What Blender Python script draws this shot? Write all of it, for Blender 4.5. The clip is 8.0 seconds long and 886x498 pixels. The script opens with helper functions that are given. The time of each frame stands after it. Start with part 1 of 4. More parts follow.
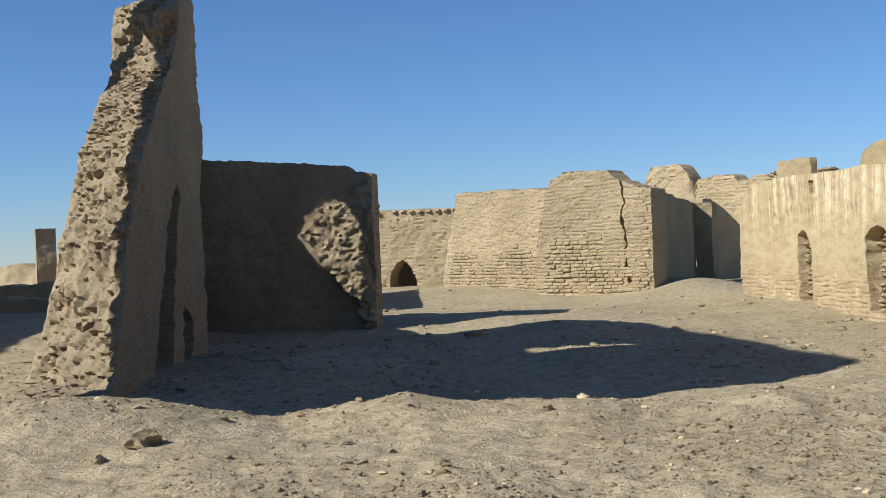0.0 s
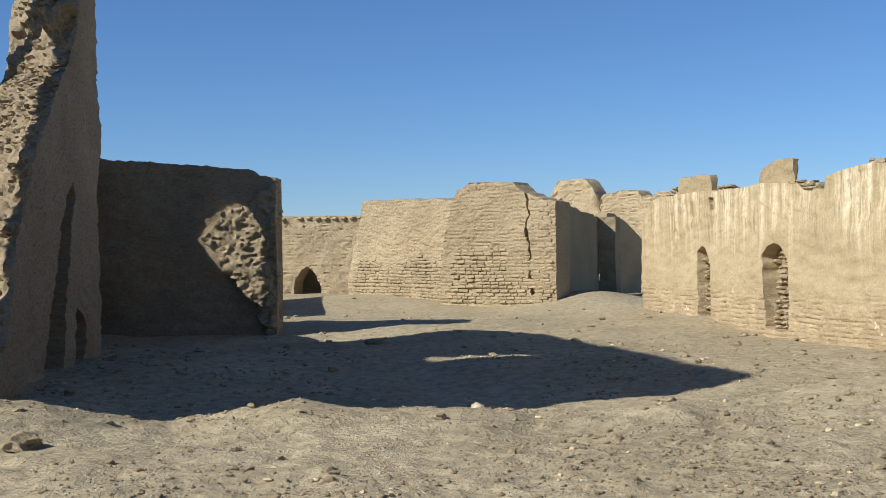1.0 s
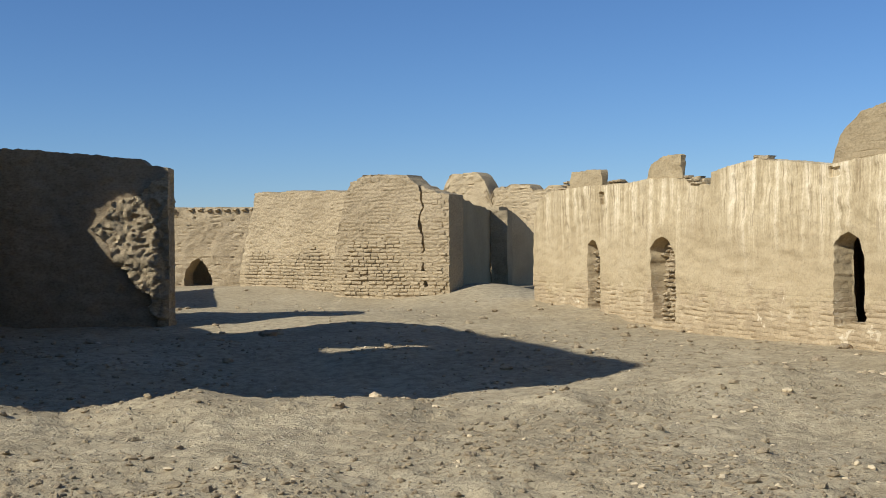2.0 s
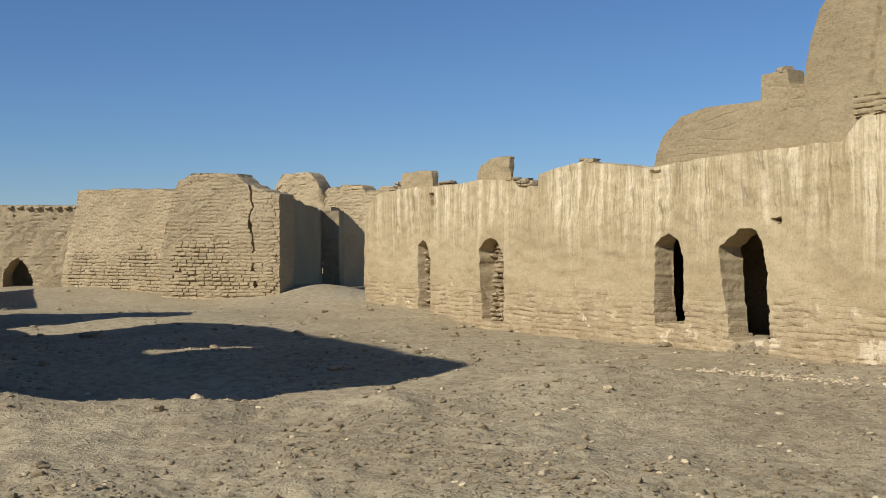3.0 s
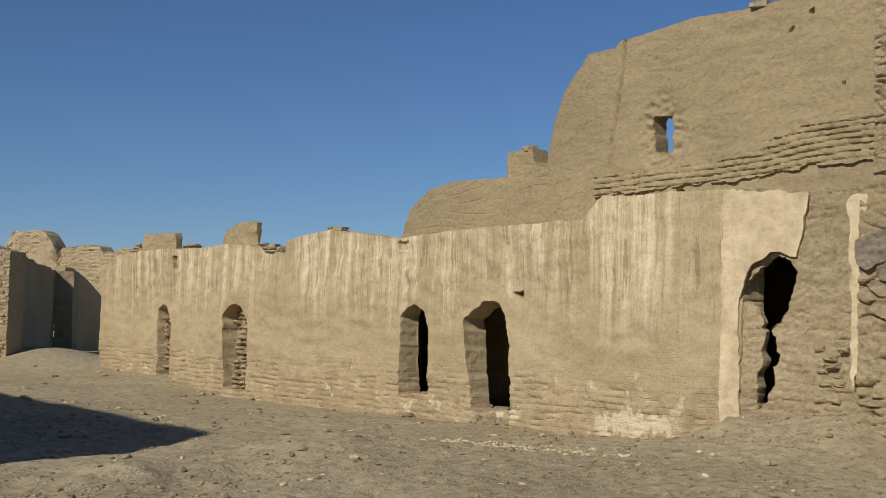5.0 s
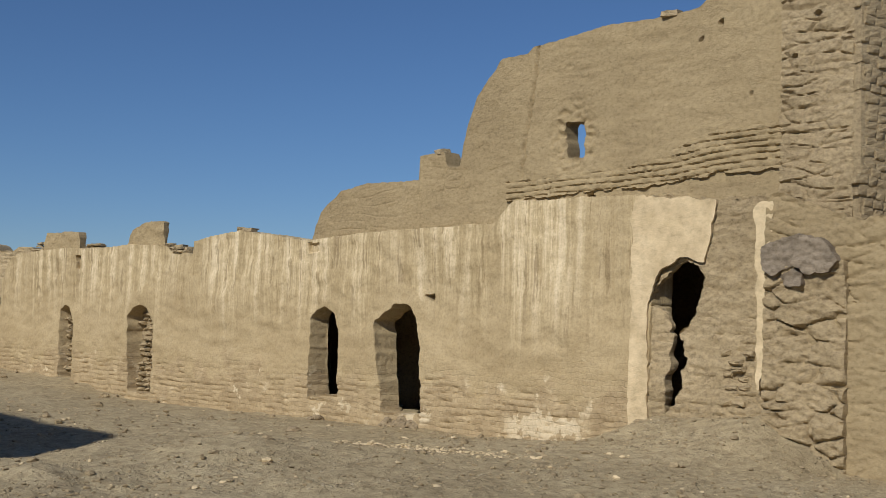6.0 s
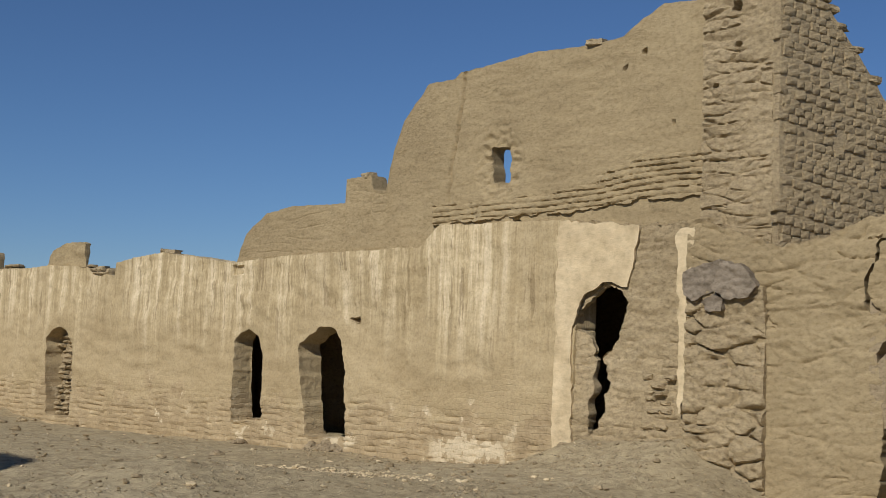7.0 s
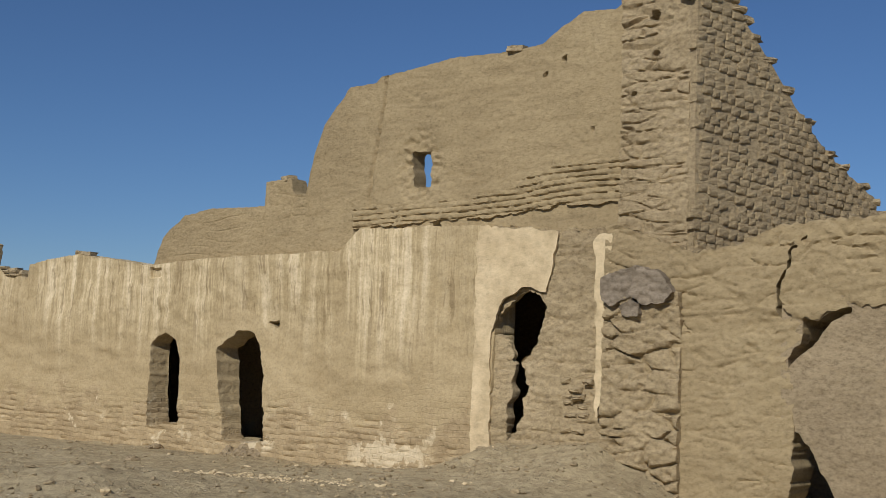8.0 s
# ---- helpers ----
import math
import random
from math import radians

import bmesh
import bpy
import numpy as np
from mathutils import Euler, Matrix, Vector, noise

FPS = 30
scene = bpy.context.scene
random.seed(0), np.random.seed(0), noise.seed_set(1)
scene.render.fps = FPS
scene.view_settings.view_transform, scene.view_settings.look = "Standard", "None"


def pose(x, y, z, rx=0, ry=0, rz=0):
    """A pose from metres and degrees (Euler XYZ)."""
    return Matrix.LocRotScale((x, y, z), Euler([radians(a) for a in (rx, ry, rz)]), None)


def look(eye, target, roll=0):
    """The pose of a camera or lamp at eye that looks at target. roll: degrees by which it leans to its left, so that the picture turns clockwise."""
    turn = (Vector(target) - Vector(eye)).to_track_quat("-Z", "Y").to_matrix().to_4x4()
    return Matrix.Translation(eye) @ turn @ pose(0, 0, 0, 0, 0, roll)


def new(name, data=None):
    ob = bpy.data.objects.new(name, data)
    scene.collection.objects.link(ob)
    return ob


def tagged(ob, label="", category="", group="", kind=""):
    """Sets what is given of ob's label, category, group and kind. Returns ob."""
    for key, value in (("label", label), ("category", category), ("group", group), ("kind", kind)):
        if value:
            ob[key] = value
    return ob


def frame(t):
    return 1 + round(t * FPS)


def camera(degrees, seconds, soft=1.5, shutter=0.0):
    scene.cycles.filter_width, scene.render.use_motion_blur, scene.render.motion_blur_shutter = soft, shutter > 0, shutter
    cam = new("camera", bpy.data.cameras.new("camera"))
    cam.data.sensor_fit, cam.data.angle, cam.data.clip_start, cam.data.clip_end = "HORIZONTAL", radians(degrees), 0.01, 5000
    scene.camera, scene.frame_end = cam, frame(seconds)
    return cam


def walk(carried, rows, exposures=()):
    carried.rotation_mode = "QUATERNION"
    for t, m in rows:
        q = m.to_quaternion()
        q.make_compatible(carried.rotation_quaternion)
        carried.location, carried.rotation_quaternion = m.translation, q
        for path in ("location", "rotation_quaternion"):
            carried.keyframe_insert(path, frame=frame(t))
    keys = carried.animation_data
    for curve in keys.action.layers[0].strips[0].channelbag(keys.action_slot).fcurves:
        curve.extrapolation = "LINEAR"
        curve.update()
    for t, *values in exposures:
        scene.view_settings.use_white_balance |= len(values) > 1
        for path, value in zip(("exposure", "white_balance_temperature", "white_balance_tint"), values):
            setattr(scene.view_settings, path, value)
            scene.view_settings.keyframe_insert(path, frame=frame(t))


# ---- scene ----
FOV = 39.0
# seconds, the eye, then the camera's turn about x, y and z in degrees
PATH = [
    (0.0, -0.077, -0.238, 1.683, 90.00, 2.22, -0.23),
    (0.5, -0.046, -0.210, 1.671, 90.56, 1.59, -2.64),
    (1.0, 0.028, -0.131, 1.649, 90.33, 0.83, -4.45),
    (1.2, 0.039, -0.097, 1.655, 89.82, 0.39, -5.03),
    (2.3, -0.083, -0.292, 1.618, 89.95, 0.78, -11.85),
    (2.5, -0.054, -0.287, 1.612, 89.85, 0.80, -13.58),
    (3.0, 0.036, -0.192, 1.609, 89.95, 0.27, -17.03),
    (3.5, 0.076, -0.189, 1.622, 90.68, -0.28, -19.71),
    (4.0, 0.101, -0.143, 1.608, 91.60, -0.63, -22.81),
    (4.5, 0.086, -0.090, 1.587, 92.71, -0.90, -25.88),
    (5.0, 0.009, -0.010, 1.575, 93.24, -1.27, -28.84),
    (6.5, -0.124, 0.058, 1.559, 93.91, -1.72, -34.99),
    (7.0, -0.164, 0.029, 1.558, 94.68, -1.80, -36.77),
    (7.5, -0.176, 0.037, 1.573, 94.92, -1.87, -38.68),
    (8.0, -0.179, 0.013, 1.580, 94.92, -1.85, -40.45),
]
# seconds, stops, kelvin, tint
EXPOSURE = [(0.0, 0.36, 5580, 11), (1.2, 0.31, 5580, 11), (2.5, 0.12, 5700, 11), (3.5, -0.09, 5850, 12), (4.5, -0.28, 5900, 12), (6.5, -0.34, 5850, 12), (8.0, -0.41, 5850, 12)]
cam = camera(FOV, 8.0, soft=0.55)
walk(cam, [(t, pose(*row)) for t, *row in PATH], exposures=EXPOSURE)

# ---------------------------------------------------------------- light
SUN_EL, SUN_FROM = radians(35.0), Vector((-0.94, -0.35, 0)).normalized()
world = bpy.data.worlds.new("sky")
scene.world = world
world.use_nodes = True
sky = world.node_tree.nodes.new("ShaderNodeTexSky")
sky.sky_type, sky.sun_disc = "NISHITA", False
sky.sun_elevation = SUN_EL
sky.sun_rotation = math.atan2(SUN_FROM.x, SUN_FROM.y)
sky.air_density, sky.dust_density, sky.ozone_density = 1.0, 0.0, 6.5
sky.altitude = 1200
world.node_tree.links.new(sky.outputs[0], world.node_tree.nodes["Background"].inputs[0])
world.node_tree.nodes["Background"].inputs[1].default_value = 0.073
sun = new("sun", bpy.data.lights.new("sun", "SUN"))
sun.data.energy, sun.data.angle, sun.data.color = 5.0, radians(0.53), (1.0, 0.91, 0.74)
sun.matrix_world = look((0, 0, 30), Vector((0, 0, 30)) - SUN_FROM * math.cos(SUN_EL) - Vector((0, 0, math.sin(SUN_EL))))


# ---------------------------------------------------------------- materials
def nodes(name, rough=0.95):
    m = bpy.data.materials.new(name)
    m.use_nodes = True
    nt = m.node_tree
    b = nt.nodes["Principled BSDF"]
    b.inputs["Roughness"].default_value = rough
    b.inputs["Specular IOR Level"].default_value = 0.15

    def add(kind, **kw):
        n = nt.nodes.new(kind)
        for k, v in kw.items():
            n.inputs[k].default_value = v
        return n

    return m, nt, b, add


def mapped(nt, add, scale):
    c = nt.nodes.new("ShaderNodeTexCoord")
    mp = add("ShaderNodeMapping", Scale=scale)
    nt.links.new(c.outputs["Object"], mp.inputs["Vector"])
    return mp.outputs[0]


def noisy(nt, add, vec, scale, detail=4.0, rough=0.6):
    n = add("ShaderNodeTexNoise", Scale=scale, Detail=detail, Roughness=rough)
    nt.links.new(vec, n.inputs["Vector"])
    return n.outputs["Fac"]


def ramp(nt, fac, stops):
    r = nt.nodes.new("ShaderNodeValToRGB")
    while len(r.color_ramp.elements) < len(stops):
        r.color_ramp.elements.new(0.5)
    for el, (p, c) in zip(r.color_ramp.elements, stops):
        el.position, el.color = p, (*c, 1)
    nt.links.new(fac, r.inputs[0])
    return r.outputs[0]


def mix(nt, fac, a, b, mode="MIX"):
    n = nt.nodes.new("ShaderNodeMix")
    n.data_type, n.blend_type = "RGBA", mode
    for src, sock in ((fac, n.inputs[0]), (a, n.inputs[6]), (b, n.inputs[7])):
        if isinstance(src, (int, float)):
            sock.default_value = src
        elif isinstance(src, tuple):
            sock.default_value = (*src, 1)
        else:
            nt.links.new(src, sock)
    return n.outputs[2]


def maths(nt, op, a, b=0.0):
    n = nt.nodes.new("ShaderNodeMath")
    n.operation = op
    n.use_clamp = False
    for src, sock in ((a, n.inputs[0]), (b, n.inputs[1])):
        if isinstance(src, (int, float)):
            sock.default_value = src
        else:
            nt.links.new(src, sock)
    return n.outputs[0]


def between(nt, v, lo, hi):
    n = nt.nodes.new("ShaderNodeMapRange")
    n.interpolation_type = "SMOOTHSTEP"
    nt.links.new(v, n.inputs[0])
    n.inputs[1].default_value, n.inputs[2].default_value = lo, hi
    return n.outputs[0]


def bump(nt, b, add, height, strength, dist):
    n = add("ShaderNodeBump", Strength=strength, Distance=dist)
    nt.links.new(height, n.inputs["Height"])
    nt.links.new(n.outputs[0], b.inputs["Normal"])


def mud(name, dark, mid, light, big=0.5, fine=14.0, relief=0.03, strength=0.6, grit=0.8):
    """Weathered mud: two sizes of colour change, straw and grit in the relief."""
    m, nt, b, add = nodes(name)
    v = mapped(nt, add, (1, 1, 1))
    flat = mapped(nt, add, (1, 1, 1.7))
    a = ramp(nt, noisy(nt, add, v, big, 5), [(0.3, dark), (0.5, mid), (0.72, light)])
    g = ramp(nt, noisy(nt, add, flat, fine, 6, 0.7), [(0.32, (0.5, 0.48, 0.45)), (0.48, (0.92, 0.91, 0.9)), (0.64, (1.16, 1.15, 1.13))])
    rnd = nt.nodes.new("ShaderNodeObjectInfo").outputs["Random"]
    isl = nt.nodes.new("ShaderNodeNewGeometry").outputs["Random Per Island"]
    tone = ramp(nt, maths(nt, "MULTIPLY", maths(nt, "ADD", rnd, isl), 0.5), [(0.0, (0.86, 0.85, 0.84)), (1.0, (1.12, 1.11, 1.08))])
    nt.links.new(mix(nt, 1.0, mix(nt, grit, a, g, "MULTIPLY"), tone, "MULTIPLY"), b.inputs["Base Color"])
    bump(nt, b, add, maths(nt, "ADD", noisy(nt, add, flat, 5.0, 8, 0.72), maths(nt, "MULTIPLY", noisy(nt, add, flat, 24.0, 6, 0.8), 0.9)), strength, relief)
    return m


MUD = mud("mud_brick", (0.37, 0.294, 0.18), (0.44, 0.352, 0.218), (0.51, 0.412, 0.262), relief=0.045, strength=0.85)
MUD_SMOOTH = mud("mud_render", (0.335, 0.264, 0.154), (0.385, 0.305, 0.178), (0.43, 0.345, 0.206), relief=0.03, strength=0.7, grit=0.55)
# also deepens the shaded wall, part of whose shade is in its colour
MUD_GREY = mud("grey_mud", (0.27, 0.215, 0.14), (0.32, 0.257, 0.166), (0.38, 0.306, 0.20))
STONE = mud("stone", (0.21, 0.175, 0.132), (0.27, 0.227, 0.173), (0.33, 0.28, 0.214), big=2.0)
PALE = mud("pale_plaster", (0.50, 0.40, 0.245), (0.63, 0.515, 0.33), (0.71, 0.59, 0.39), big=2.2, fine=7.0, relief=0.02, strength=0.5, grit=0.45)


def joints(nt, add, course=0.085, length=0.27):
    """Mortar lines of the long wall's brickwork: 1 in the joints."""
    c = nt.nodes.new("ShaderNodeTexCoord")
    turn = add("ShaderNodeMapping", Rotation=(0, 0, math.atan2(19.5, 3.7)))
    nt.links.new(c.outputs["Object"], turn.inputs["Vector"])
    s = nt.nodes.new("ShaderNodeSeparateXYZ")
    nt.links.new(turn.outputs[0], s.inputs[0])
    j = nt.nodes.new("ShaderNodeCombineXYZ")
    nt.links.new(s.outputs[0], j.inputs[0])
    wob = maths(nt, "MULTIPLY", noisy(nt, add, c.outputs["Object"], 2.5, 4), 0.2)
    nt.links.new(maths(nt, "ADD", s.outputs[2], wob), j.inputs[1])
    t = add("ShaderNodeTexBrick", Scale=1.0)
    t.inputs["Mortar Size"].default_value, t.inputs["Mortar Smooth"].default_value = 0.010, 0.6
    t.inputs["Brick Width"].default_value, t.inputs["Row Height"].default_value = length, course
    nt.links.new(j.outputs[0], t.inputs["Vector"])
    return t.outputs["Fac"]


def streaked():
    """Plaster with pale washed-down runs near the top and bare brick-coloured mud below."""
    m, nt, b, add = nodes("streaked_plaster")
    v = mapped(nt, add, (1, 1, 1))
    runs = mapped(nt, add, (1, 1, 0.05))
    xyz = nt.nodes.new("ShaderNodeSeparateXYZ")
    nt.links.new(v, xyz.inputs[0])
    z = xyz.outputs[2]
    wob = noisy(nt, add, runs, 1.6, 4)
    low = maths(nt, "ADD", z, maths(nt, "MULTIPLY", maths(nt, "SUBTRACT", wob, 0.5), -3.2))
    base = ramp(nt, noisy(nt, add, v, 0.7, 5), [(0.3, (0.37, 0.285, 0.16)), (0.5, (0.42, 0.33, 0.19)), (0.7, (0.47, 0.375, 0.225))])
    # broad pale washes, finer runs inside them, and thin dark drips
    wash = between(nt, noisy(nt, add, runs, 0.75, 5, 0.62), 0.40, 0.56)
    runny = ramp(nt, noisy(nt, add, runs, 4.6, 7, 0.75), [(0.38, (0.36, 0.28, 0.156)), (0.46, (0.455, 0.36, 0.207)), (0.53, (0.58, 0.475, 0.298)), (0.61, (0.69, 0.58, 0.39))])
    pale = mix(nt, maths(nt, "ADD", maths(nt, "MULTIPLY", wash, 0.75), 0.25), (0.40, 0.312, 0.176), runny)
    drip = maths(nt, "MULTIPLY", between(nt, noisy(nt, add, mapped(nt, add, (1, 1, 0.09)), 9.0, 4, 0.6), 0.57, 0.62), 0.6)
    pale = mix(nt, drip, pale, (0.25, 0.185, 0.10))
    c = mix(nt, between(nt, low, 1.1, 2.7), base, pale)
    # bare mud worn round the heads of the openings
    for y, r in ((18.42, 0.62), (26.85, 0.5), (20.5, 0.34)):
        dy, dz = maths(nt, "SUBTRACT", xyz.outputs[1], y), maths(nt, "SUBTRACT", z, 1.66)
        far = maths(nt, "SQRT", maths(nt, "ADD", maths(nt, "MULTIPLY", dy, dy), maths(nt, "MULTIPLY", dz, dz)))
        far = maths(nt, "ADD", far, maths(nt, "MULTIPLY", maths(nt, "SUBTRACT", noisy(nt, add, v, 3.0, 4), 0.5), 0.35))
        c = mix(nt, between(nt, far, r, r - 0.1), c, base)
    bare = ramp(nt, noisy(nt, add, v, 2.5, 6, 0.7), [(0.35, (0.335, 0.255, 0.148)), (0.6, (0.435, 0.338, 0.2)), (0.75, (0.56, 0.46, 0.30))])
    foot = maths(nt, "ADD", z, maths(nt, "MULTIPLY", maths(nt, "SUBTRACT", noisy(nt, add, v, 1.3, 5), 0.5), -2.2))
    c = mix(nt, between(nt, foot, 0.35, 0.75), bare, c)
    chips = maths(nt, "MULTIPLY", between(nt, noisy(nt, add, v, 2.4, 6, 0.6), 0.58, 0.62), maths(nt, "MULTIPLY", between(nt, foot, 0.75, 0.45), between(nt, noisy(nt, add, v, 0.35, 2), 0.5, 0.6)))
    c = mix(nt, chips, c, (0.62, 0.52, 0.35))
    # flakes of the finish coat left at the foot
    for y, zc, wide in ((15.2, 0.02, 0.85), (18.0, 0.05, 0.4)):
        dy, dz = maths(nt, "MULTIPLY", maths(nt, "SUBTRACT", xyz.outputs[1], y), 0.42), maths(nt, "SUBTRACT", z, zc)
        far = maths(nt, "SQRT", maths(nt, "ADD", maths(nt, "MULTIPLY", dy, dy), maths(nt, "MULTIPLY", dz, dz)))
        flake = maths(nt, "MULTIPLY", between(nt, far, wide * 0.5, wide * 0.3), between(nt, noisy(nt, add, v, 4.5, 4, 0.55), 0.47, 0.50))
        c = mix(nt, flake, c, (0.60, 0.50, 0.335))
    g = ramp(nt, noisy(nt, add, v, 22.0, 6, 0.75), [(0.28, (0.62, 0.6, 0.58)), (0.5, (1.0, 1.0, 1.0)), (0.7, (1.1, 1.1, 1.1))])
    nt.links.new(mix(nt, 0.8, c, g, "MULTIPLY"), b.inputs["Base Color"])
    h = maths(nt, "ADD", noisy(nt, add, v, 8.0, 7, 0.7), maths(nt, "MULTIPLY", noisy(nt, add, runs, 9.0, 3), 0.4))
    h = maths(nt, "SUBTRACT", h, maths(nt, "MULTIPLY", maths(nt, "MULTIPLY", joints(nt, add), between(nt, foot, 1.3, 0.1)), 0.28))
    bump(nt, b, add, h, 0.75, 0.032)
    return m


STREAK = streaked()


def earth():
    m, nt, b, add = nodes("dry_earth")
    v = mapped(nt, add, (1, 1, 1))
    a = ramp(nt, noisy(nt, add, v, 0.35, 6, 0.65), [(0.3, (0.37, 0.30, 0.182)), (0.5, (0.44, 0.36, 0.22)), (0.7, (0.505, 0.418, 0.264))])
    g = ramp(nt, noisy(nt, add, v, 7.0, 5, 0.6), [(0.36, (0.7, 0.68, 0.66)), (0.5, (0.95, 0.95, 0.95)), (0.66, (1.12, 1.12, 1.12))])
    grit = ramp(nt, noisy(nt, add, v, 60.0, 3, 0.6), [(0.3, (0.75, 0.74, 0.73)), (0.6, (1.05, 1.05, 1.05))])
    c = mix(nt, 0.8, mix(nt, 0.9, a, g, "MULTIPLY"), grit, "MULTIPLY")
    grain = add("ShaderNodeTexVoronoi", Scale=15.0)
    nt.links.new(v, grain.inputs["Vector"])
    chip = maths(nt, "MULTIPLY", between(nt, grain.outputs["Distance"], 0.30, 0.18), between(nt, noisy(nt, add, v, 0.9, 3), 0.42, 0.6))
    tone = nt.nodes.new("ShaderNodeSeparateColor")
    nt.links.new(grain.outputs["Color"], tone.inputs[0])
    chips = ramp(nt, tone.outputs[0], [(0.0, (0.16, 0.125, 0.085)), (0.45, (0.30, 0.24, 0.155)), (0.7, (0.46, 0.38, 0.25)), (0.95, (0.62, 0.54, 0.40))])
    nt.links.new(mix(nt, maths(nt, "MULTIPLY", chip, 0.8), c, chips), b.inputs["Base Color"])
    h = maths(nt, "ADD", maths(nt, "MULTIPLY", noisy(nt, add, v, 3.0, 4, 0.6), 0.55), maths(nt, "MULTIPLY", noisy(nt, add, v, 14.0, 5, 0.7), 0.7))
    h = maths(nt, "ADD", h, maths(nt, "MULTIPLY", chip, 0.35))
    bump(nt, b, add, h, 0.9, 0.06)
    return m


EARTH = earth()


# ---------------------------------------------------------------- mesh tools
def n3(x, y, z, f=1.0, seed=0.0):
    return noise.noise(Vector((x * f + seed, y * f - seed, z * f + 0.37 * seed)))


def cobble(p, f):
    """Rounded lumps with narrow clefts between them, flatter than they are wide."""
    d = noise.voronoi(Vector((p.x * f, p.y * f, p.z * f * 1.5)))[0]
    return 0.55 - min(d[0], 1.0)


def raw(name, verts, faces, mat, parent=None, label="", smooth=False):
    me = bpy.data.meshes.new(name)
    me.from_pydata(verts, [], faces)
    me.validate()
    me.materials.append(mat)
    if smooth:
        me.shade_smooth()
        if smooth is not True:
            me.set_sharp_from_angle(angle=radians(smooth))
    ob = new(name, me)
    if parent is not None:
        ob.parent = parent
    if label:
        ob["label"] = label
    return ob


def curve_of(points):
    """A height line through (distance, height) pairs."""
    us, zs = [p[0] for p in points], [p[1] for p in points]
    return lambda u: float(np.interp(u, us, zs))


def inside(u, z, poly):
    hit = False
    for (a, b), (c, d) in zip(poly, poly[1:] + poly[:1]):
        if (b > z) != (d > z) and u < (c - a) * (z - b) / (d - b) + a:
            hit = not hit
    return hit


def clefts(u, z, fu, fz, wide, seed):
    """1 in the middle of a cleft, 0 away from it: broken, mostly level lines."""
    r = abs(noise.noise(Vector((u * fu, z * fz + 0.5 * noise.noise(Vector((u * 1.7, z, seed))), seed))))
    return max(0.0, 1 - r / wide)


def cracked(amount, fu, fz, wide, seed, patch=0.0):
    """Relief of slumped mud brick: level clefts that come and go, and small pits."""
    def depth(u, z):
        show = min(1.0, max(0.0, 0.5 + patch + 1.6 * noise.noise(Vector((u * 1.1, z * 1.3, seed + 7)))))
        c = clefts(u, z, fu, fz, wide, seed) ** 0.7 * show
        c += 0.8 * clefts(u, z, fz * 0.8, fu * 1.1, wide * 0.6, seed + 3) * show * (1 if noise.noise(Vector((u * 3, z * 3, seed))) > 0.15 else 0)
        pit = max(0.0, noise.noise(Vector((u * 7, z * 9, seed + 11))) - 0.45) * 2.0
        return amount * (c + pit) + amount * 0.5 * noise.noise(Vector((u * 4.5, z * 7, seed + 5)))
    return depth


def blocks(course, length, amount, joint, seed, show=0.1):
    """Relief of worn mud blocks: joints that come and go, faces set in and out, pits."""
    def depth(u, z):
        zz = z / course + 0.42 * noise.noise(Vector((u * 1.4, z * 1.5, seed))) + 0.18 * noise.noise(Vector((u * 5, z * 3, seed)))
        row = math.floor(zz)
        stretch = 1 + 0.25 * noise.noise(Vector((row * 7.3, 0, seed)))
        uu = u / (length * stretch) + 0.5 * (row % 2) + 0.4 * noise.noise(Vector((row * 3.3, z * 2, seed + 1))) + 0.12 * noise.noise(Vector((u * 5, z * 9, seed)))
        col = math.floor(uu)
        flat = max(0.0, 1 - min(zz - row, row + 1 - zz) * course / joint)
        tall = max(0.0, 1 - min(uu - col, col + 1 - uu) * length / joint)
        gate = min(1.0, max(0.0, 0.5 + show + 2.2 * noise.noise(Vector((u * 2.1, row * 1.9, seed + 4)))))
        gate2 = 1.0 if noise.noise(Vector((col * 2.7, row * 3.9, seed + 6))) > 0.12 else 0.0
        cell = noise.noise(Vector((col * 5.1, row * 4.7, seed + 8)))
        pit = max(0.0, noise.noise(Vector((u * 6, z * 8, seed + 11))) - 0.42) * 2.2
        return amount * (max(flat * gate, tall * gate2 * gate) + 0.45 * cell + pit + 0.25 * noise.noise(Vector((u * 9, z * 11, seed + 5))))
    return depth


def stones(fu, fz, amount, joint, seed, show=0.2):
    """Relief of irregular stones and broken lumps set in mud: clefts that come and go, faces in and out."""
    def depth(u, z):
        p = Vector((u * fu + 0.35 * noise.noise(Vector((u * 2.3, z * 2.9, seed))), z * fz + 0.45 * noise.noise(Vector((u * 1.7, z * 1.3, seed + 2))), seed * 1.7))
        d, at = noise.voronoi(p)
        edge = max(0.0, 1 - (d[1] - d[0]) / joint)
        gate = min(1.0, max(0.0, 0.5 + show + 1.9 * noise.noise(Vector((u * 1.5, z * 2.1, seed + 4)))))
        cell = noise.noise(at[0] * 3.7)
        pit = max(0.0, noise.noise(Vector((u * 6, z * 9, seed + 11))) - 0.4) * 1.8
        return amount * (edge ** 0.8 * gate + 0.5 * cell + pit + 0.3 * noise.noise(Vector((u * 8, z * 13, seed + 5))))
    return depth


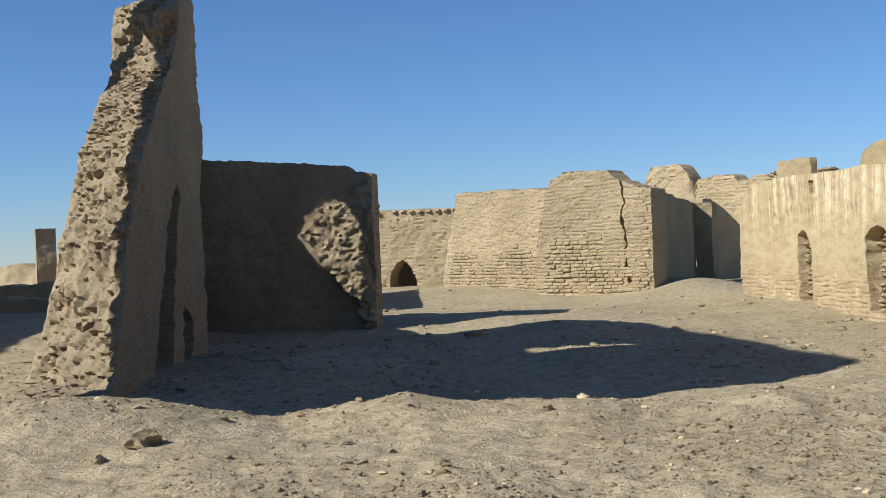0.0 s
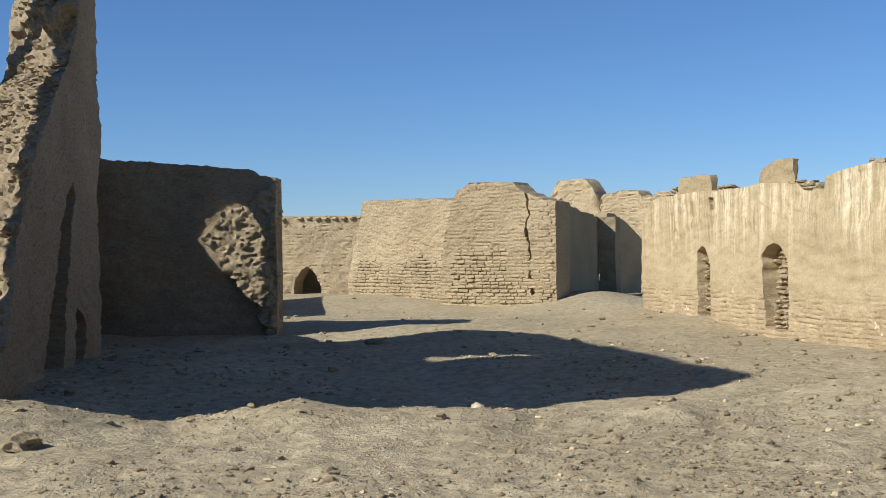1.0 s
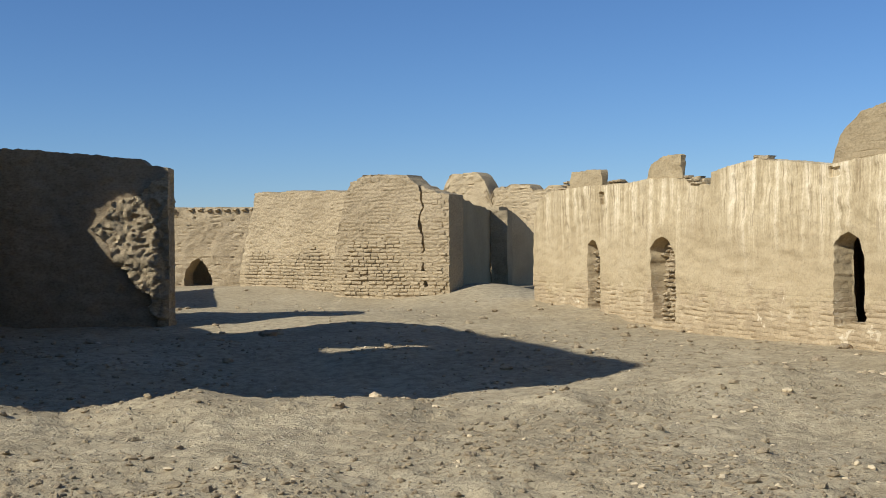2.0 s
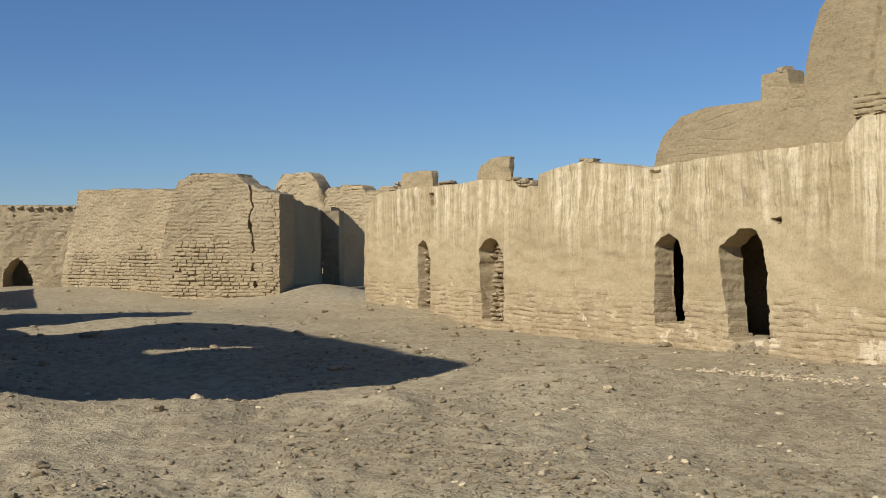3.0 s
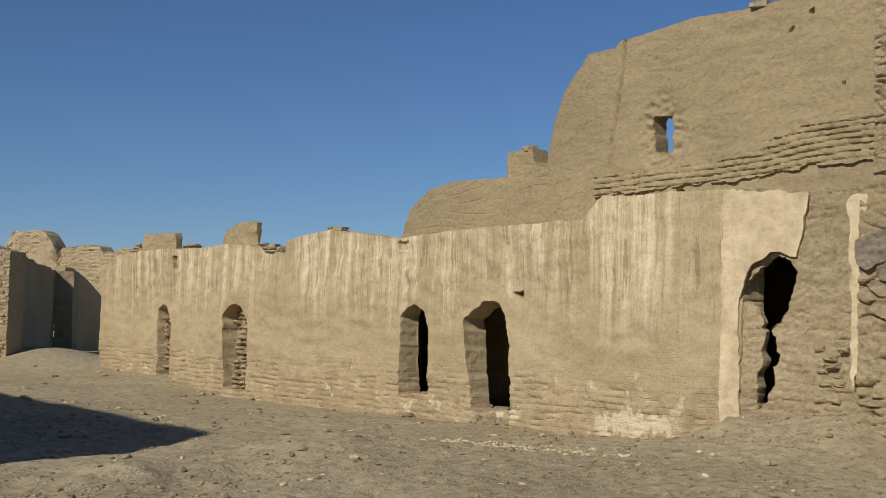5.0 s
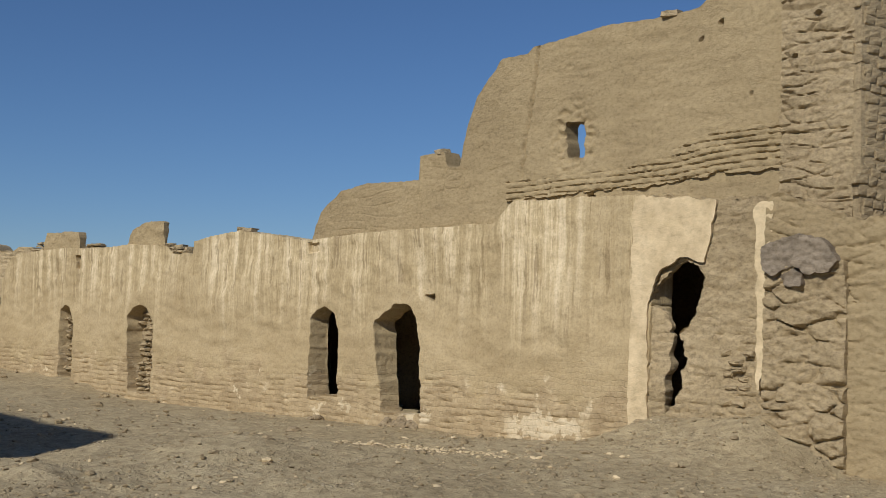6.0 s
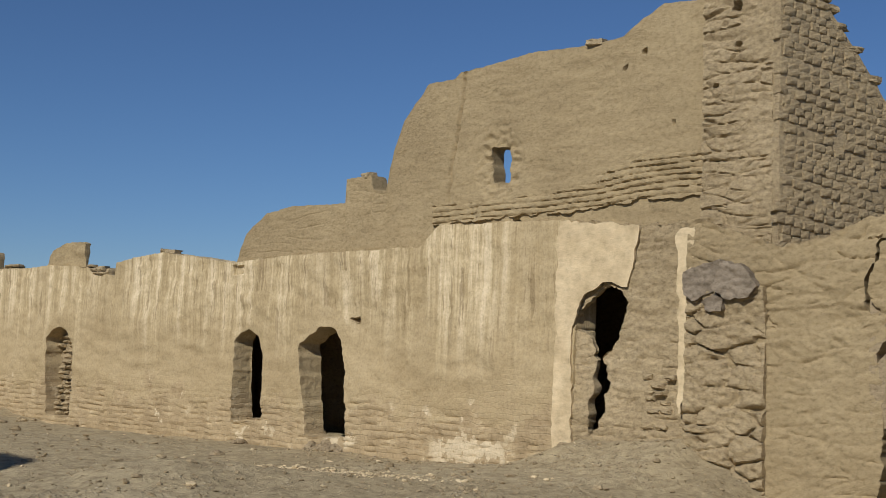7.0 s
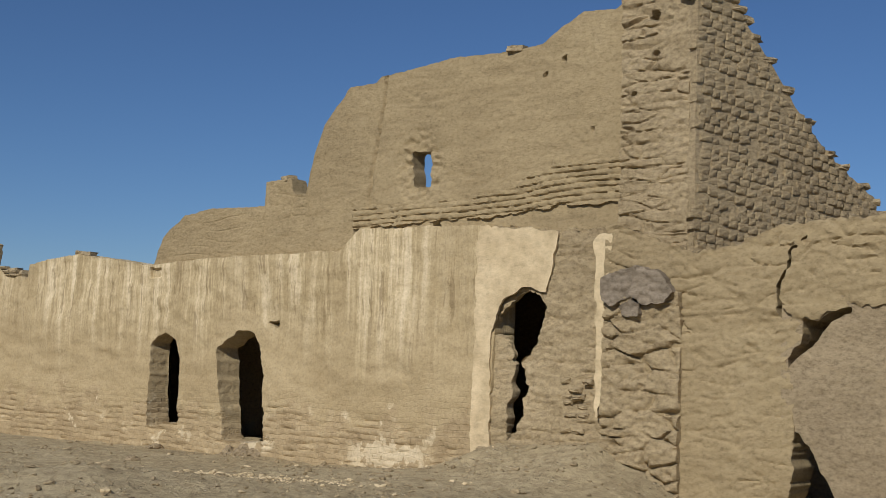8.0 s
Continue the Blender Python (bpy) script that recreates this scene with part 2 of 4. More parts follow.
def banded(low, high, course, amount, seed):
    """Relief of thin brick courses that sag with the wall between two lines."""
    def depth(u, z):
        a, b = low(u), high(u)
        k = (z - a) / course + 0.35 * noise.noise(Vector((u * 0.9, z * 2, seed)))
        row = math.floor(k)
        groove = max(0.0, 1 - min(k - row, row + 1 - k) / 0.20)
        gate = min(1.0, max(0.0, 0.75 + 1.4 * noise.noise(Vector((u * 1.3, row * 3.1, seed)))))
        return amount * (groove * gate + 0.5 * noise.noise(Vector((u * 2.6, row * 5.7, seed + 2))) + 0.3 * noise.noise(Vector((u * 9, z * 9, seed))))
    return depth


def crack_line(points, wide, deep):
    def depth(u, z):
        for (a, b), (c, e) in zip(points, points[1:]):
            if min(b, e) <= z <= max(b, e):
                at = a + (c - a) * (z - b) / (e - b) + 0.04 * noise.noise(Vector((0, z * 6, 3)))
                return deep * max(0.0, 1 - abs(u - at) / wide)
        return 0.0
    return depth


class Run:
    """A straight stretch of wall in plan from a to b; back is the side away from the viewer."""

    def __init__(self, a, b, side=1):
        self.a, self.b = Vector((*a, 0)), Vector((*b, 0))
        self.length = (self.b - self.a).length
        self.e = (self.b - self.a) / self.length
        self.n = Vector((-self.e.y, self.e.x, 0)) * side

    def at(self, u, depth, z):
        return self.a + self.e * u + self.n * depth + Vector((0, 0, z))


def slab(name, run, top, thick, res, mat, holes=(), keep=None, z0=-0.5, u0=0.0, u1=None, front=0.0, batter=0.0,
         lump=0.05, rough=0.02, ragged=0.5, seed=0.0, parent=None, label="", layers=3, lean=0.0, dents=(), skew=0.0, chunk=0.0, taper=0.0, relief=None):
    """A mud wall: two skins with worn relief, openings cut through both, and ragged jambs between them."""
    u1 = run.length if u1 is None else u1
    hmax = max(top(u0 + (u1 - u0) * i / 60) for i in range(61))
    nu, nz = max(2, round((u1 - u0) / res)), max(2, round((hmax - z0) / res))
    cols = [u0 + (u1 - u0) * i / nu for i in range(nu + 1)]
    tops = [top(u) + (n3(u, seed, 0, 1.3) * 0.05 + n3(u, seed, 3, 7.0) * 0.04 + n3(u, seed, 5, 17.0) * 0.02) * ragged * 1.6 for u in cols]
    solid = np.ones((nu, nz), dtype=bool)
    if holes or keep:
        for i in range(nu):
            for j in range(nz):
                u, z = (cols[i] + cols[i + 1]) / 2, z0 + (tops[i] - z0) * (j + 0.5) / nz
                ju = u + (n3(u, z, seed, 4.0) * 0.09 + n3(u, z * 1.5, seed, 10.0) * 0.045) * ragged
                jz = z + (n3(u, z, seed + 9, 4.0) * 0.09 + n3(u, z * 1.5, seed + 9, 10.0) * 0.04) * ragged
                if keep and not any(inside(ju, jz, k) for k in keep):
                    solid[i, j] = False
                for h in holes:
                    if inside(ju, jz, h):
                        solid[i, j] = False
    # worn, rounded outlines along the openings
    edge = {}
    for i in range(nu):
        for j in range(nz):
            for a, b, ii, jj in (((i, j), (i, j + 1), i - 1, j), ((i, j), (i + 1, j), i, j - 1)):
                if ii >= 0 and jj >= 0 and solid[i, j] != solid[ii, jj]:
                    edge.setdefault(a, set()).add(b)
                    edge.setdefault(b, set()).add(a)
    where_uz = {a: Vector((cols[a[0]], z0 + (tops[a[0]] - z0) * a[1] / nz)) for a in edge}
    for _ in range(3):
        moved = {}
        for a, near in edge.items():
            if len(near) == 2 and 0 < a[0] < nu and 0 < a[1] < nz:
                moved[a] = where_uz[a] * 0.4 + sum((where_uz[b] for b in near), Vector((0, 0))) * 0.3
        where_uz.update(moved)
    for a, v in where_uz.items():
        v += Vector((n3(v.x, v.y, seed, 13.0), n3(v.x, v.y, seed + 3, 13.0))) * 0.035 * ragged
    index, verts, faces = {}, [], []

    def vert(i, j, k):
        key = (i, j, k)
        if key not in index:
            f = k / layers
            z = z0 + (tops[i] - z0) * j / nz
            d = front + f * (thick - taper * max(z, 0.0) * max(0.0, 1 - z / 6.4))
            if k == 0:
                d += batter * max(z, 0.0)
            elif k == layers:
                d -= batter * max(z, 0.0) * 0.6
            u = cols[i] + lean * max(z, 0.0)
            if (i, j) in where_uz:
                u, z = where_uz[i, j]
            if k == 0:
                for poly, deep in dents:
                    if inside(u, z, poly):
                        d += deep
                if relief:
                    d += relief(u, z)
            p = run.at(u + skew * f * thick, d, z)
            q = n3(p.x, p.y, p.z, 0.8, seed) * lump * 1.4 + n3(p.x, p.y, p.z * 1.6, 3.0, seed) * lump * 0.6
            q += n3(p.x, p.y, p.z * 1.5, 9.0, seed) * rough + n3(p.x, p.y, p.z, 19.0, seed) * rough * 0.5
            if 0 < k < layers:
                w = Vector((n3(p.x, p.y, p.z, 11.0, 5), n3(p.x, p.y, p.z, 11.0, 15), n3(p.x, p.y, p.z, 11.0, 25)))
                p = p + w * (0.008 + rough * 0.5)
                if chunk:
                    q = n3(p.x, p.y, p.z * 1.6, 1.6, 31) * 1.1 + cobble(p, 3.6) * 0.7 + cobble(p, 8.0) * 0.75 + n3(p.x, p.y, p.z * 1.5, 9.0, 41) * 0.45 + n3(p.x, p.y, p.z * 1.4, 20.0, 43) * 0.5
                    p = p - (run.e - run.n * 0.5) * q * chunk * min(1.0, 0.25 + k / 5, 0.25 + (layers - k) / 5)
            elif k == 0:
                p = p + run.n * q
            else:
                p = p - run.n * q
            index[key] = len(verts)
            verts.append(p)
        return index[key]

    for i in range(nu):
        for j in range(nz):
            if not solid[i, j]:
                continue
            faces.append((vert(i, j, 0), vert(i + 1, j, 0), vert(i + 1, j + 1, 0), vert(i, j + 1, 0)))
            faces.append((vert(i, j, layers), vert(i, j + 1, layers), vert(i + 1, j + 1, layers), vert(i + 1, j, layers)))
            for di, dj, a, b in ((-1, 0, (i, j + 1), (i, j)), (1, 0, (i + 1, j), (i + 1, j + 1)),
                                 (0, -1, (i, j), (i + 1, j)), (0, 1, (i + 1, j + 1), (i, j + 1))):
                ii, jj = i + di, j + dj
                if 0 <= ii < nu and 0 <= jj < nz and solid[ii, jj]:
                    continue
                for k in range(layers):
                    faces.append((vert(*b, k), vert(*a, k), vert(*a, k + 1), vert(*b, k + 1)))
    if run.n.dot(run.e.cross(Vector((0, 0, 1)))) > 0:
        faces = [f[::-1] for f in faces]
    return raw(name, verts, faces, mat, parent, label, smooth=50)


RING = [(-1, -1), (0, -1), (1, -1), (1, 0), (1, 1), (0, 1), (-1, 1), (-1, 0)]
BRICK_FACES = [(r * 8 + k, r * 8 + (k + 1) % 8, r * 8 + 8 + (k + 1) % 8, r * 8 + 8 + k) for r in range(2) for k in range(8)] + [(16 + k, 16 + (k + 1) % 8, 24) for k in range(8)]


def brick_points(w, h, d, rng, wear=0.3, jit=1.0):
    """One worn mud brick standing out of a wall by d: x along, y out of the wall (negative), z up."""
    pts = []
    for depth, inset in ((0.10, 0.0), (-d * 0.5, 0.02), (-d * 0.95, wear)):
        for sx, sz in RING:
            jx, jz, jy = (rng.uniform(-1, 1) for _ in range(3))
            bulge = 1.0 if sx == 0 or sz == 0 else 0.985
            pts.append(Vector((sx * bulge * (w / 2 - inset * h) + jx * 0.05 * h * jit, depth + jy * d * 0.15 * jit, sz * bulge * (h / 2 - inset * h) + jz * 0.05 * h * jit)))
    pts.append(Vector((0, -d * rng.uniform(1.0, 1.2), 0)))
    return pts


def courses(name, run, u0, u1, z0, z1, course, length, out, mat, rng, where=None, front=0.0, batter=0.0, parent=None, label="",
            singles=0, near=0.0, gap=0.84, warp=None, sink=None, jit=1.0, wear=0.3, fill=0.94, miss=0.04, uneven=0.3):
    """Courses of mud bricks on a wall: single bricks as parts round `near`, the rest joined into one part."""
    spots = []
    rows = int((z1 - z0) / course)
    for r in range(rows):
        z = z0 + (r + 0.5) * course
        u = u0 - rng.uniform(0, 1) * length
        while u < u1:
            w = length * rng.uniform(0.75, 1.2)
            uc = u + w / 2
            u += w
            zz = z + n3(uc, r, 1.0, 0.5) * course * 0.5 + (warp(uc) if warp else 0.0)
            if uc - w / 2 < u0 or uc + w / 2 > u1 or rng.random() < miss or (where and not where(uc, zz)):
                continue
            spots.append((uc, zz, w))
    turn = Matrix((run.e.to_tuple(), (run.n).to_tuple(), (0, 0, 1))).transposed().to_4x4()
    spots.sort(key=lambda s: abs(s[0] - near))
    if singles:
        shapes = []
        for _ in range(14):
            me = bpy.data.meshes.new("brick")
            me.from_pydata(brick_points(length * fill, course * gap, out, rng, wear, jit), [], BRICK_FACES)
            me.materials.append(mat)
            me.shade_smooth()
            me.set_sharp_from_angle(angle=radians(38))
            shapes.append(me)
        for uc, zz, w in spots[:singles]:
            ob = new("brick", rng.choice(shapes))
            ob.parent = parent
            d = front + batter * max(zz, 0) + rng.uniform(-0.85, 1.15) * uneven * out + (sink(uc, zz) if sink else 0.0)
            ob.matrix_basis = Matrix.Translation(run.at(uc, d, zz)) @ turn @ pose(0, 0, 0, rng.uniform(-3, 3), rng.uniform(-3, 3), rng.uniform(-4, 4)) @ Matrix.Diagonal((w / length, 1, rng.uniform(0.9, 1.05), 1))
    rest = spots[singles:]
    if rest:
        verts, faces = [], []
        for uc, zz, w in rest:
            d = front + batter * max(zz, 0) + rng.uniform(-0.85, 1.15) * uneven * out + (sink(uc, zz) if sink else 0.0)
            m = Matrix.Translation(run.at(uc, d, zz)) @ turn @ pose(0, 0, 0, 0, rng.uniform(-2.5, 2.5), rng.uniform(-3, 3))
            k = len(verts)
            verts += [m @ p for p in brick_points(w * fill, course * gap * rng.uniform(0.9, 1.05), out, rng, wear, jit)]
            faces += [tuple(k + i for i in f) for f in BRICK_FACES]
        ob = raw(name, verts, faces, mat, parent, label, smooth=38)
        ob["kind"] = "stuff"


def thing(name, label, category, group="", kind=""):
    return tagged(new(name), label, category, group, kind)


# ---------------------------------------------------------------- ground
def ridge_height(az):
    return float(np.interp(az, RIDGE_AZ, RIDGE_H))


RIDGE_AZ = [-30, -20, -14, -10, -7.8, -5, -2, 1, 4, 7, 9, 12, 15, 17, 20, 30]
RIDGE_H = [0.45, 0.40, 0.30, 0.12, 0.02, 0.12, 0.28, 0.20, 0.20, 0.16, 0.04, 0.06, 0.16, 0.05, 0.0, 0.0]
W_RUN = Run((8.3, 33.0), (12.0, 13.5))
# the earth's line along the foot of the long wall
FOOT_LINE = curve_of([(-2, 0.1), (2.8, 0.02), (4.5, -0.14), (6.2, -0.27), (10, -0.24), (12.8, -0.15), (15, -0.16), (17.8, -0.2), (19.0, -0.16), (19.8, -0.02), (20.4, 0.34), (21.4, 0.42), (22.0, 0.5), (22.6, 0.25), (23.2, -0.1), (30, -0.12)])


def ground_z(x, y):
    r = math.hypot(x, y)
    az = math.degrees(math.atan2(x, y))
    z = 0.0
    # low basin in front of the tall wall, and the spoil ridge before it
    z -= 0.36 * math.exp(-((x - 0.8) / 4.4) ** 2 - ((y - 15.8) / 2.4) ** 2)
    z += ridge_height(az) * math.exp(-((r - 12.4) / 1.15) ** 2)
    # earth slumped against the long wall and round the brick block
    p = Vector((x, y, 0)) - W_RUN.a
    u, d = p.dot(W_RUN.e), -p.dot(W_RUN.n)
    if -2 < u < 30 and -5 < d < 4:
        w = math.exp(-(max(d, 0) / 1.2) ** 2)
        z += (FOOT_LINE(u) + 0.05 * n3(u, 0, 4, 1.6) - z) * w
    z += 0.55 * math.exp(-((x - 7.6) / 2.0) ** 2 - ((y - 38.0) / 3.0) ** 2)
    z += 0.35 * math.exp(-((x - 0.8) / 2.5) ** 2 - ((y - 45.0) / 4.0) ** 2)
    z += 0.26 * math.exp(-((x - 5.6) / 1.3) ** 2 - ((y - 12.9) / 0.8) ** 2)
    near = max(0.0, 1 - r / 60) * min(1.0, max(0.0, (az + 34) / 8)) * min(1.0, max(0.0, (74 - az) / 8)) * min(1.0, max(0.0, (r - 3.0) / 3.0))
    z += n3(x, y, 0, 0.18) * 0.16 * min(1, r / 12) + n3(x, y, 5, 0.7) * 0.07 * near
    z += (n3(x, y, 2, 2.2) * 0.05 + n3(x, y, 7, 5.0) * 0.03 + max(0, n3(x, y, 13, 7.5)) * 0.035) * near
    if r > 70:
        z += n3(x, y, 9, 0.03) * 0.6 * min(1, (r - 70) / 60)
    return z


def build_ground():
    rs, r = [], 2.0
    while r < 75:
        rs.append(r)
        r *= 1.0065 if r < 34 else 1.018
    while r < 3200:
        rs.append(r)
        r *= 1.25
    azs, a = [], -180.0
    while a < 180.0:
        azs.append(a)
        a += 0.32 if -26 <= a < 66 else 1.5
    verts, faces = [Vector((0, 0, 0))], []
    na = len(azs)
    for r in rs:
        for a in azs:
            x, y = r * math.sin(radians(a)), r * math.cos(radians(a))
            verts.append(Vector((x, y, ground_z(x, y))))
    for i in range(len(rs) - 1):
        for j in range(na):
            a, b = 1 + i * na + j, 1 + i * na + (j + 1) % na
            faces.append((a, a + na, b + na, b))
    faces += [(0, 1 + j, 1 + (j + 1) % na) for j in range(na)]
    tagged(raw("ground", verts, faces, EARTH, smooth=True), "dry trodden earth with grit and low spoil mounds", "ground", kind="structure")


build_ground()


# ---------------------------------------------------------------- the long plastered wall with doorways
W_TOP = curve_of([(-0.8, 2.4), (-0.4, 2.95), (0.2, 3.08), (1.5, 3.15), (3.3, 3.15), (4.4, 3.13), (5.6, 3.18), (7.1, 3.12), (8.25, 2.9), (8.33, 3.17), (9.4, 3.31), (9.95, 3.34), (12.2, 3.08), (14.0, 3.18), (17.0, 3.2),
                  (17.45, 3.55), (19.8, 3.52), (21.2, 3.38), (22.2, 3.4), (23.3, 3.02), (23.9, 3.07), (24.5, 3.32), (25.8, 3.4), (27.5, 3.5)])
NICHE_A = [(2.45, 1.70), (2.7, 1.80), (2.95, 1.74), (3.22, 1.3), (3.2, 0.05), (2.55, 0.05)]
NICHE_B = [(5.78, 1.55), (5.95, 1.75), (6.2, 1.84), (6.55, 1.76), (6.82, 1.4), (6.82, -0.1), (5.82, -0.1)]
DOOR_A = [(12.3, 1.62), (12.45, 1.78), (12.7, 1.86), (13.0, 1.75), (13.15, 1.45), (13.2, 0.28), (12.34, 0.16)]
DOOR_B = [(14.16, 1.6), (14.3, 1.66), (14.42, 1.78), (14.6, 1.82), (14.72, 1.91), (15.0, 1.92), (15.17, 1.7), (15.34, 1.3), (15.36, 0.9), (15.40, 0.06), (14.36, 0.04)]
HOLE_A = [(15.35, 2.07), (15.62, 2.09), (15.62, 1.99), (15.42, 2.0)]
BREACH = [(20.05, 1.92), (20.1, 2.1), (20.35, 2.42), (20.72, 2.56), (21.0, 2.34), (20.82, 1.8), (20.6, 1.6), (20.55, 1.5), (20.66, 1.25), (20.62, 0.78), (20.36, 0.38), (20.33, 0.5), (20.42, 1.1), (20.44, 1.6), (20.35, 1.85)]
CRACK = [(24.73, 2.19), (24.98, 2.17), (25.11, 2.27), (25.39, 2.32), (25.37, 2.24), (25.13, 2.17), (25.02, 2.0), (24.91, 1.85), (24.77, 1.74), (24.57, 1.57), (24.61, 1.76), (24.78, 1.93), (24.76, 2.07)]
CRACK_HIGH = [(24.84, 3.12), (24.64, 3.0), (24.56, 2.62), (24.47, 2.40), (24.60, 2.24), (24.5, 2.18), (24.42, 2.32), (24.41, 2.42), (24.51, 2.64), (24.6, 3.02), (24.8, 3.15)]
GAP = [(24.5, 0.86), (24.72, 0.82), (24.95, 0.46), (25.2, 0.06), (25.42, -0.6), (24.5, -0.6)]



RIGHT_CRACKS = stones(1.2, 5.2, 0.05, 0.10, 51, -0.1)


def RIGHT_RELIEF(u, z):
    return RIGHT_CRACKS(u, z) * (1.0 if z > 1.5 else 0.5)


FOOT_COURSES = blocks(0.11, 0.3, 0.035, 0.03, 57, 0.1)


def FOOT_RELIEF(u, z):
    worn = 0.75 + 0.3 * n3(u, z, 4, 0.7) - z
    return FOOT_COURSES(u, z) * min(1.0, max(0.0, worn / 0.25))


def long_wall():
    wall = thing("wall_long", "long streaked mud-plaster wall with broken arched doorways", "wall", kind="structure")
    slab("wall_face", W_RUN, W_TOP, 0.42, 0.035, STREAK, holes=[NICHE_A, NICHE_B, DOOR_A, DOOR_B, HOLE_A, BREACH], u0=-0.8, u1=20.08, lump=0.05, rough=0.008, parent=wall, ragged=0.3, layers=10, relief=FOOT_RELIEF, skew=0.2,
         dents=[([(3.25, 2.97), (3.45, 2.97), (3.43, 2.66), (3.27, 2.66)], 0.12), ([(12.15, 3.02), (12.5, 3.02), (12.5, 2.86), (12.15, 2.86)], 0.06)])
    slab("bare_wall", W_RUN, W_TOP, 0.17, 0.032, MUD, holes=[BREACH], u0=20.02, u1=22.0, front=0.03, lump=0.07, rough=0.02, relief=blocks(0.12, 0.3, 0.03, 0.03, 61, -0.1), seed=3, parent=wall, ragged=0.8, layers=4, label="bare eroded mud where the plaster has gone")
    slab("wall_face", W_RUN, W_TOP, 0.6, 0.026, MUD_SMOOTH, holes=[CRACK, CRACK_HIGH], relief=RIGHT_RELIEF, u0=22.0, u1=27.5, ragged=0.8, lump=0.03, rough=0.012, seed=4, front=-0.1, parent=wall,
         keep=[[(21.9, -1), (21.9, 4), (28, 4), (28, 2.36), (25.38, 2.30), (25.1, 2.2), (24.95, 1.98), (24.8, 1.8), (24.62, 1.6), (24.66, 0.8), (24.6, -1)]])
    slab("set_back_wall", W_RUN, lambda u: 2.5, 0.2, 0.03, MUD_GREY, holes=[CRACK, GAP], u0=24.5, u1=27.5, ragged=0.4, lump=0.03, rough=0.01, seed=9, front=-0.08, parent=wall, label="greyer streaked mud face set back below the crack")
    # niche backs of bare brick
    slab("niche_back", W_RUN, lambda u: 2.0, 0.3, 0.06, MUD, u0=2.2, u1=3.5, front=0.38, rough=0.05, lump=0.05, parent=wall)
    slab("niche_back", W_RUN, lambda u: 2.05, 0.3, 0.06, MUD, u0=5.5, u1=7.1, front=0.36, rough=0.05, lump=0.05, parent=wall)
    # bright remains of the finish coat
    slab("plaster_patch", W_RUN, lambda u: 3.5, 0.06, 0.05, PALE, keep=[[(19.75, -0.1), (20.06, 0.0), (20.08, 1.0), (20.02, 1.95), (20.3, 2.46), (20.72, 2.62), (21.0, 2.5), (21.2, 3.38), (19.78, 3.49)]],
         u0=19.6, u1=21.4, front=-0.025, rough=0.006, lump=0.03, parent=wall, label="pale smooth plaster remains", layers=1)
    slab("plaster_patch", W_RUN, lambda u: 3.4, 0.06, 0.05, PALE, keep=[[(21.82, 3.3), (22.12, 3.3), (22.05, 2.7), (22.03, 1.6), (21.95, 0.8), (21.88, 0.9), (21.9, 2.0)]],
         u0=21.7, u1=22.2, front=-0.11, rough=0.006, lump=0.03, parent=wall, label="pale smooth plaster remains", layers=1)
    for seed, outline in ((3, [(22.02, 2.42), (22.0, 2.70), (22.22, 2.80), (22.56, 2.84), (22.6, 2.66), (22.48, 2.46), (22.2, 2.34)]),
                          (8, [(22.5, 2.47), (22.57, 2.7), (22.57, 2.84), (22.92, 2.76), (23.12, 2.48), (22.98, 2.36), (22.74, 2.32)]),
                          (5, [(22.3, 2.31), (22.52, 2.42), (22.66, 2.30), (22.62, 2.16), (22.34, 2.18)])):
        slab("facing_stone", W_RUN, lambda u: 2.95, 0.2, 0.022, STONE, u0=21.9, u1=23.2, z0=2.0, front=-0.25, rough=0.03, lump=0.09, ragged=0.5, seed=seed, parent=wall, label="large grey facing stone", keep=[outline])
    # thin remains of the parapet
    slab("parapet_stub", W_RUN, curve_of([(1.5, 3.35), (1.6, 3.57), (3.2, 3.55), (3.3, 3.3)]), 0.16, 0.05, MUD_SMOOTH, u0=1.5, u1=3.25, z0=3.0, front=0.06, parent=wall)
    slab("parapet_stub", W_RUN, curve_of([(5.5, 3.2), (5.75, 3.5), (6.3, 3.66), (6.95, 3.66), (7.0, 3.6)]), 0.16, 0.05, MUD_SMOOTH, u0=5.5, u1=6.98, z0=3.0, front=0.06, parent=wall)
    slab("stone_pier", W_RUN, lambda u: 2.5 + 0.1 * n3(u, 0, 0, 2), 0.3, 0.022, MUD, u0=22.02, u1=23.16, front=-0.17, lump=0.05, rough=0.02, relief=stones(1.8, 4.2, 0.09, 0.12, 55, 0.1), seed=19, parent=wall, label="rough stones laid in mud")
    # rooms behind
    slab("room_back", W_RUN, lambda u: 3.0, 0.5, 0.5, MUD, u0=9.0, u1=27.5, front=3.2, parent=wall)
    for u in (9.0, 17.2, 23.6):
        cross = Run(W_RUN.at(u, 0.5, 0).to_2d(), W_RUN.at(u, 3.3, 0).to_2d())
        slab("room_side", cross, lambda u: 3.0, 0.4, 0.4, MUD, parent=wall)
    vs = [W_RUN.at(u, d, z) for z in (2.75, 2.95) for u, d in ((8.9, 0.25), (27.5, 0.25), (27.5, 3.4), (8.9, 3.4))]
    raw("roof", vs, [(0, 1, 2, 3), (7, 6, 5, 4), (0, 4, 5, 1), (1, 5, 6, 2), (2, 6, 7, 3), (3, 7, 4, 0)], MUD, wall)
    return wall


WALL_LONG = long_wall()

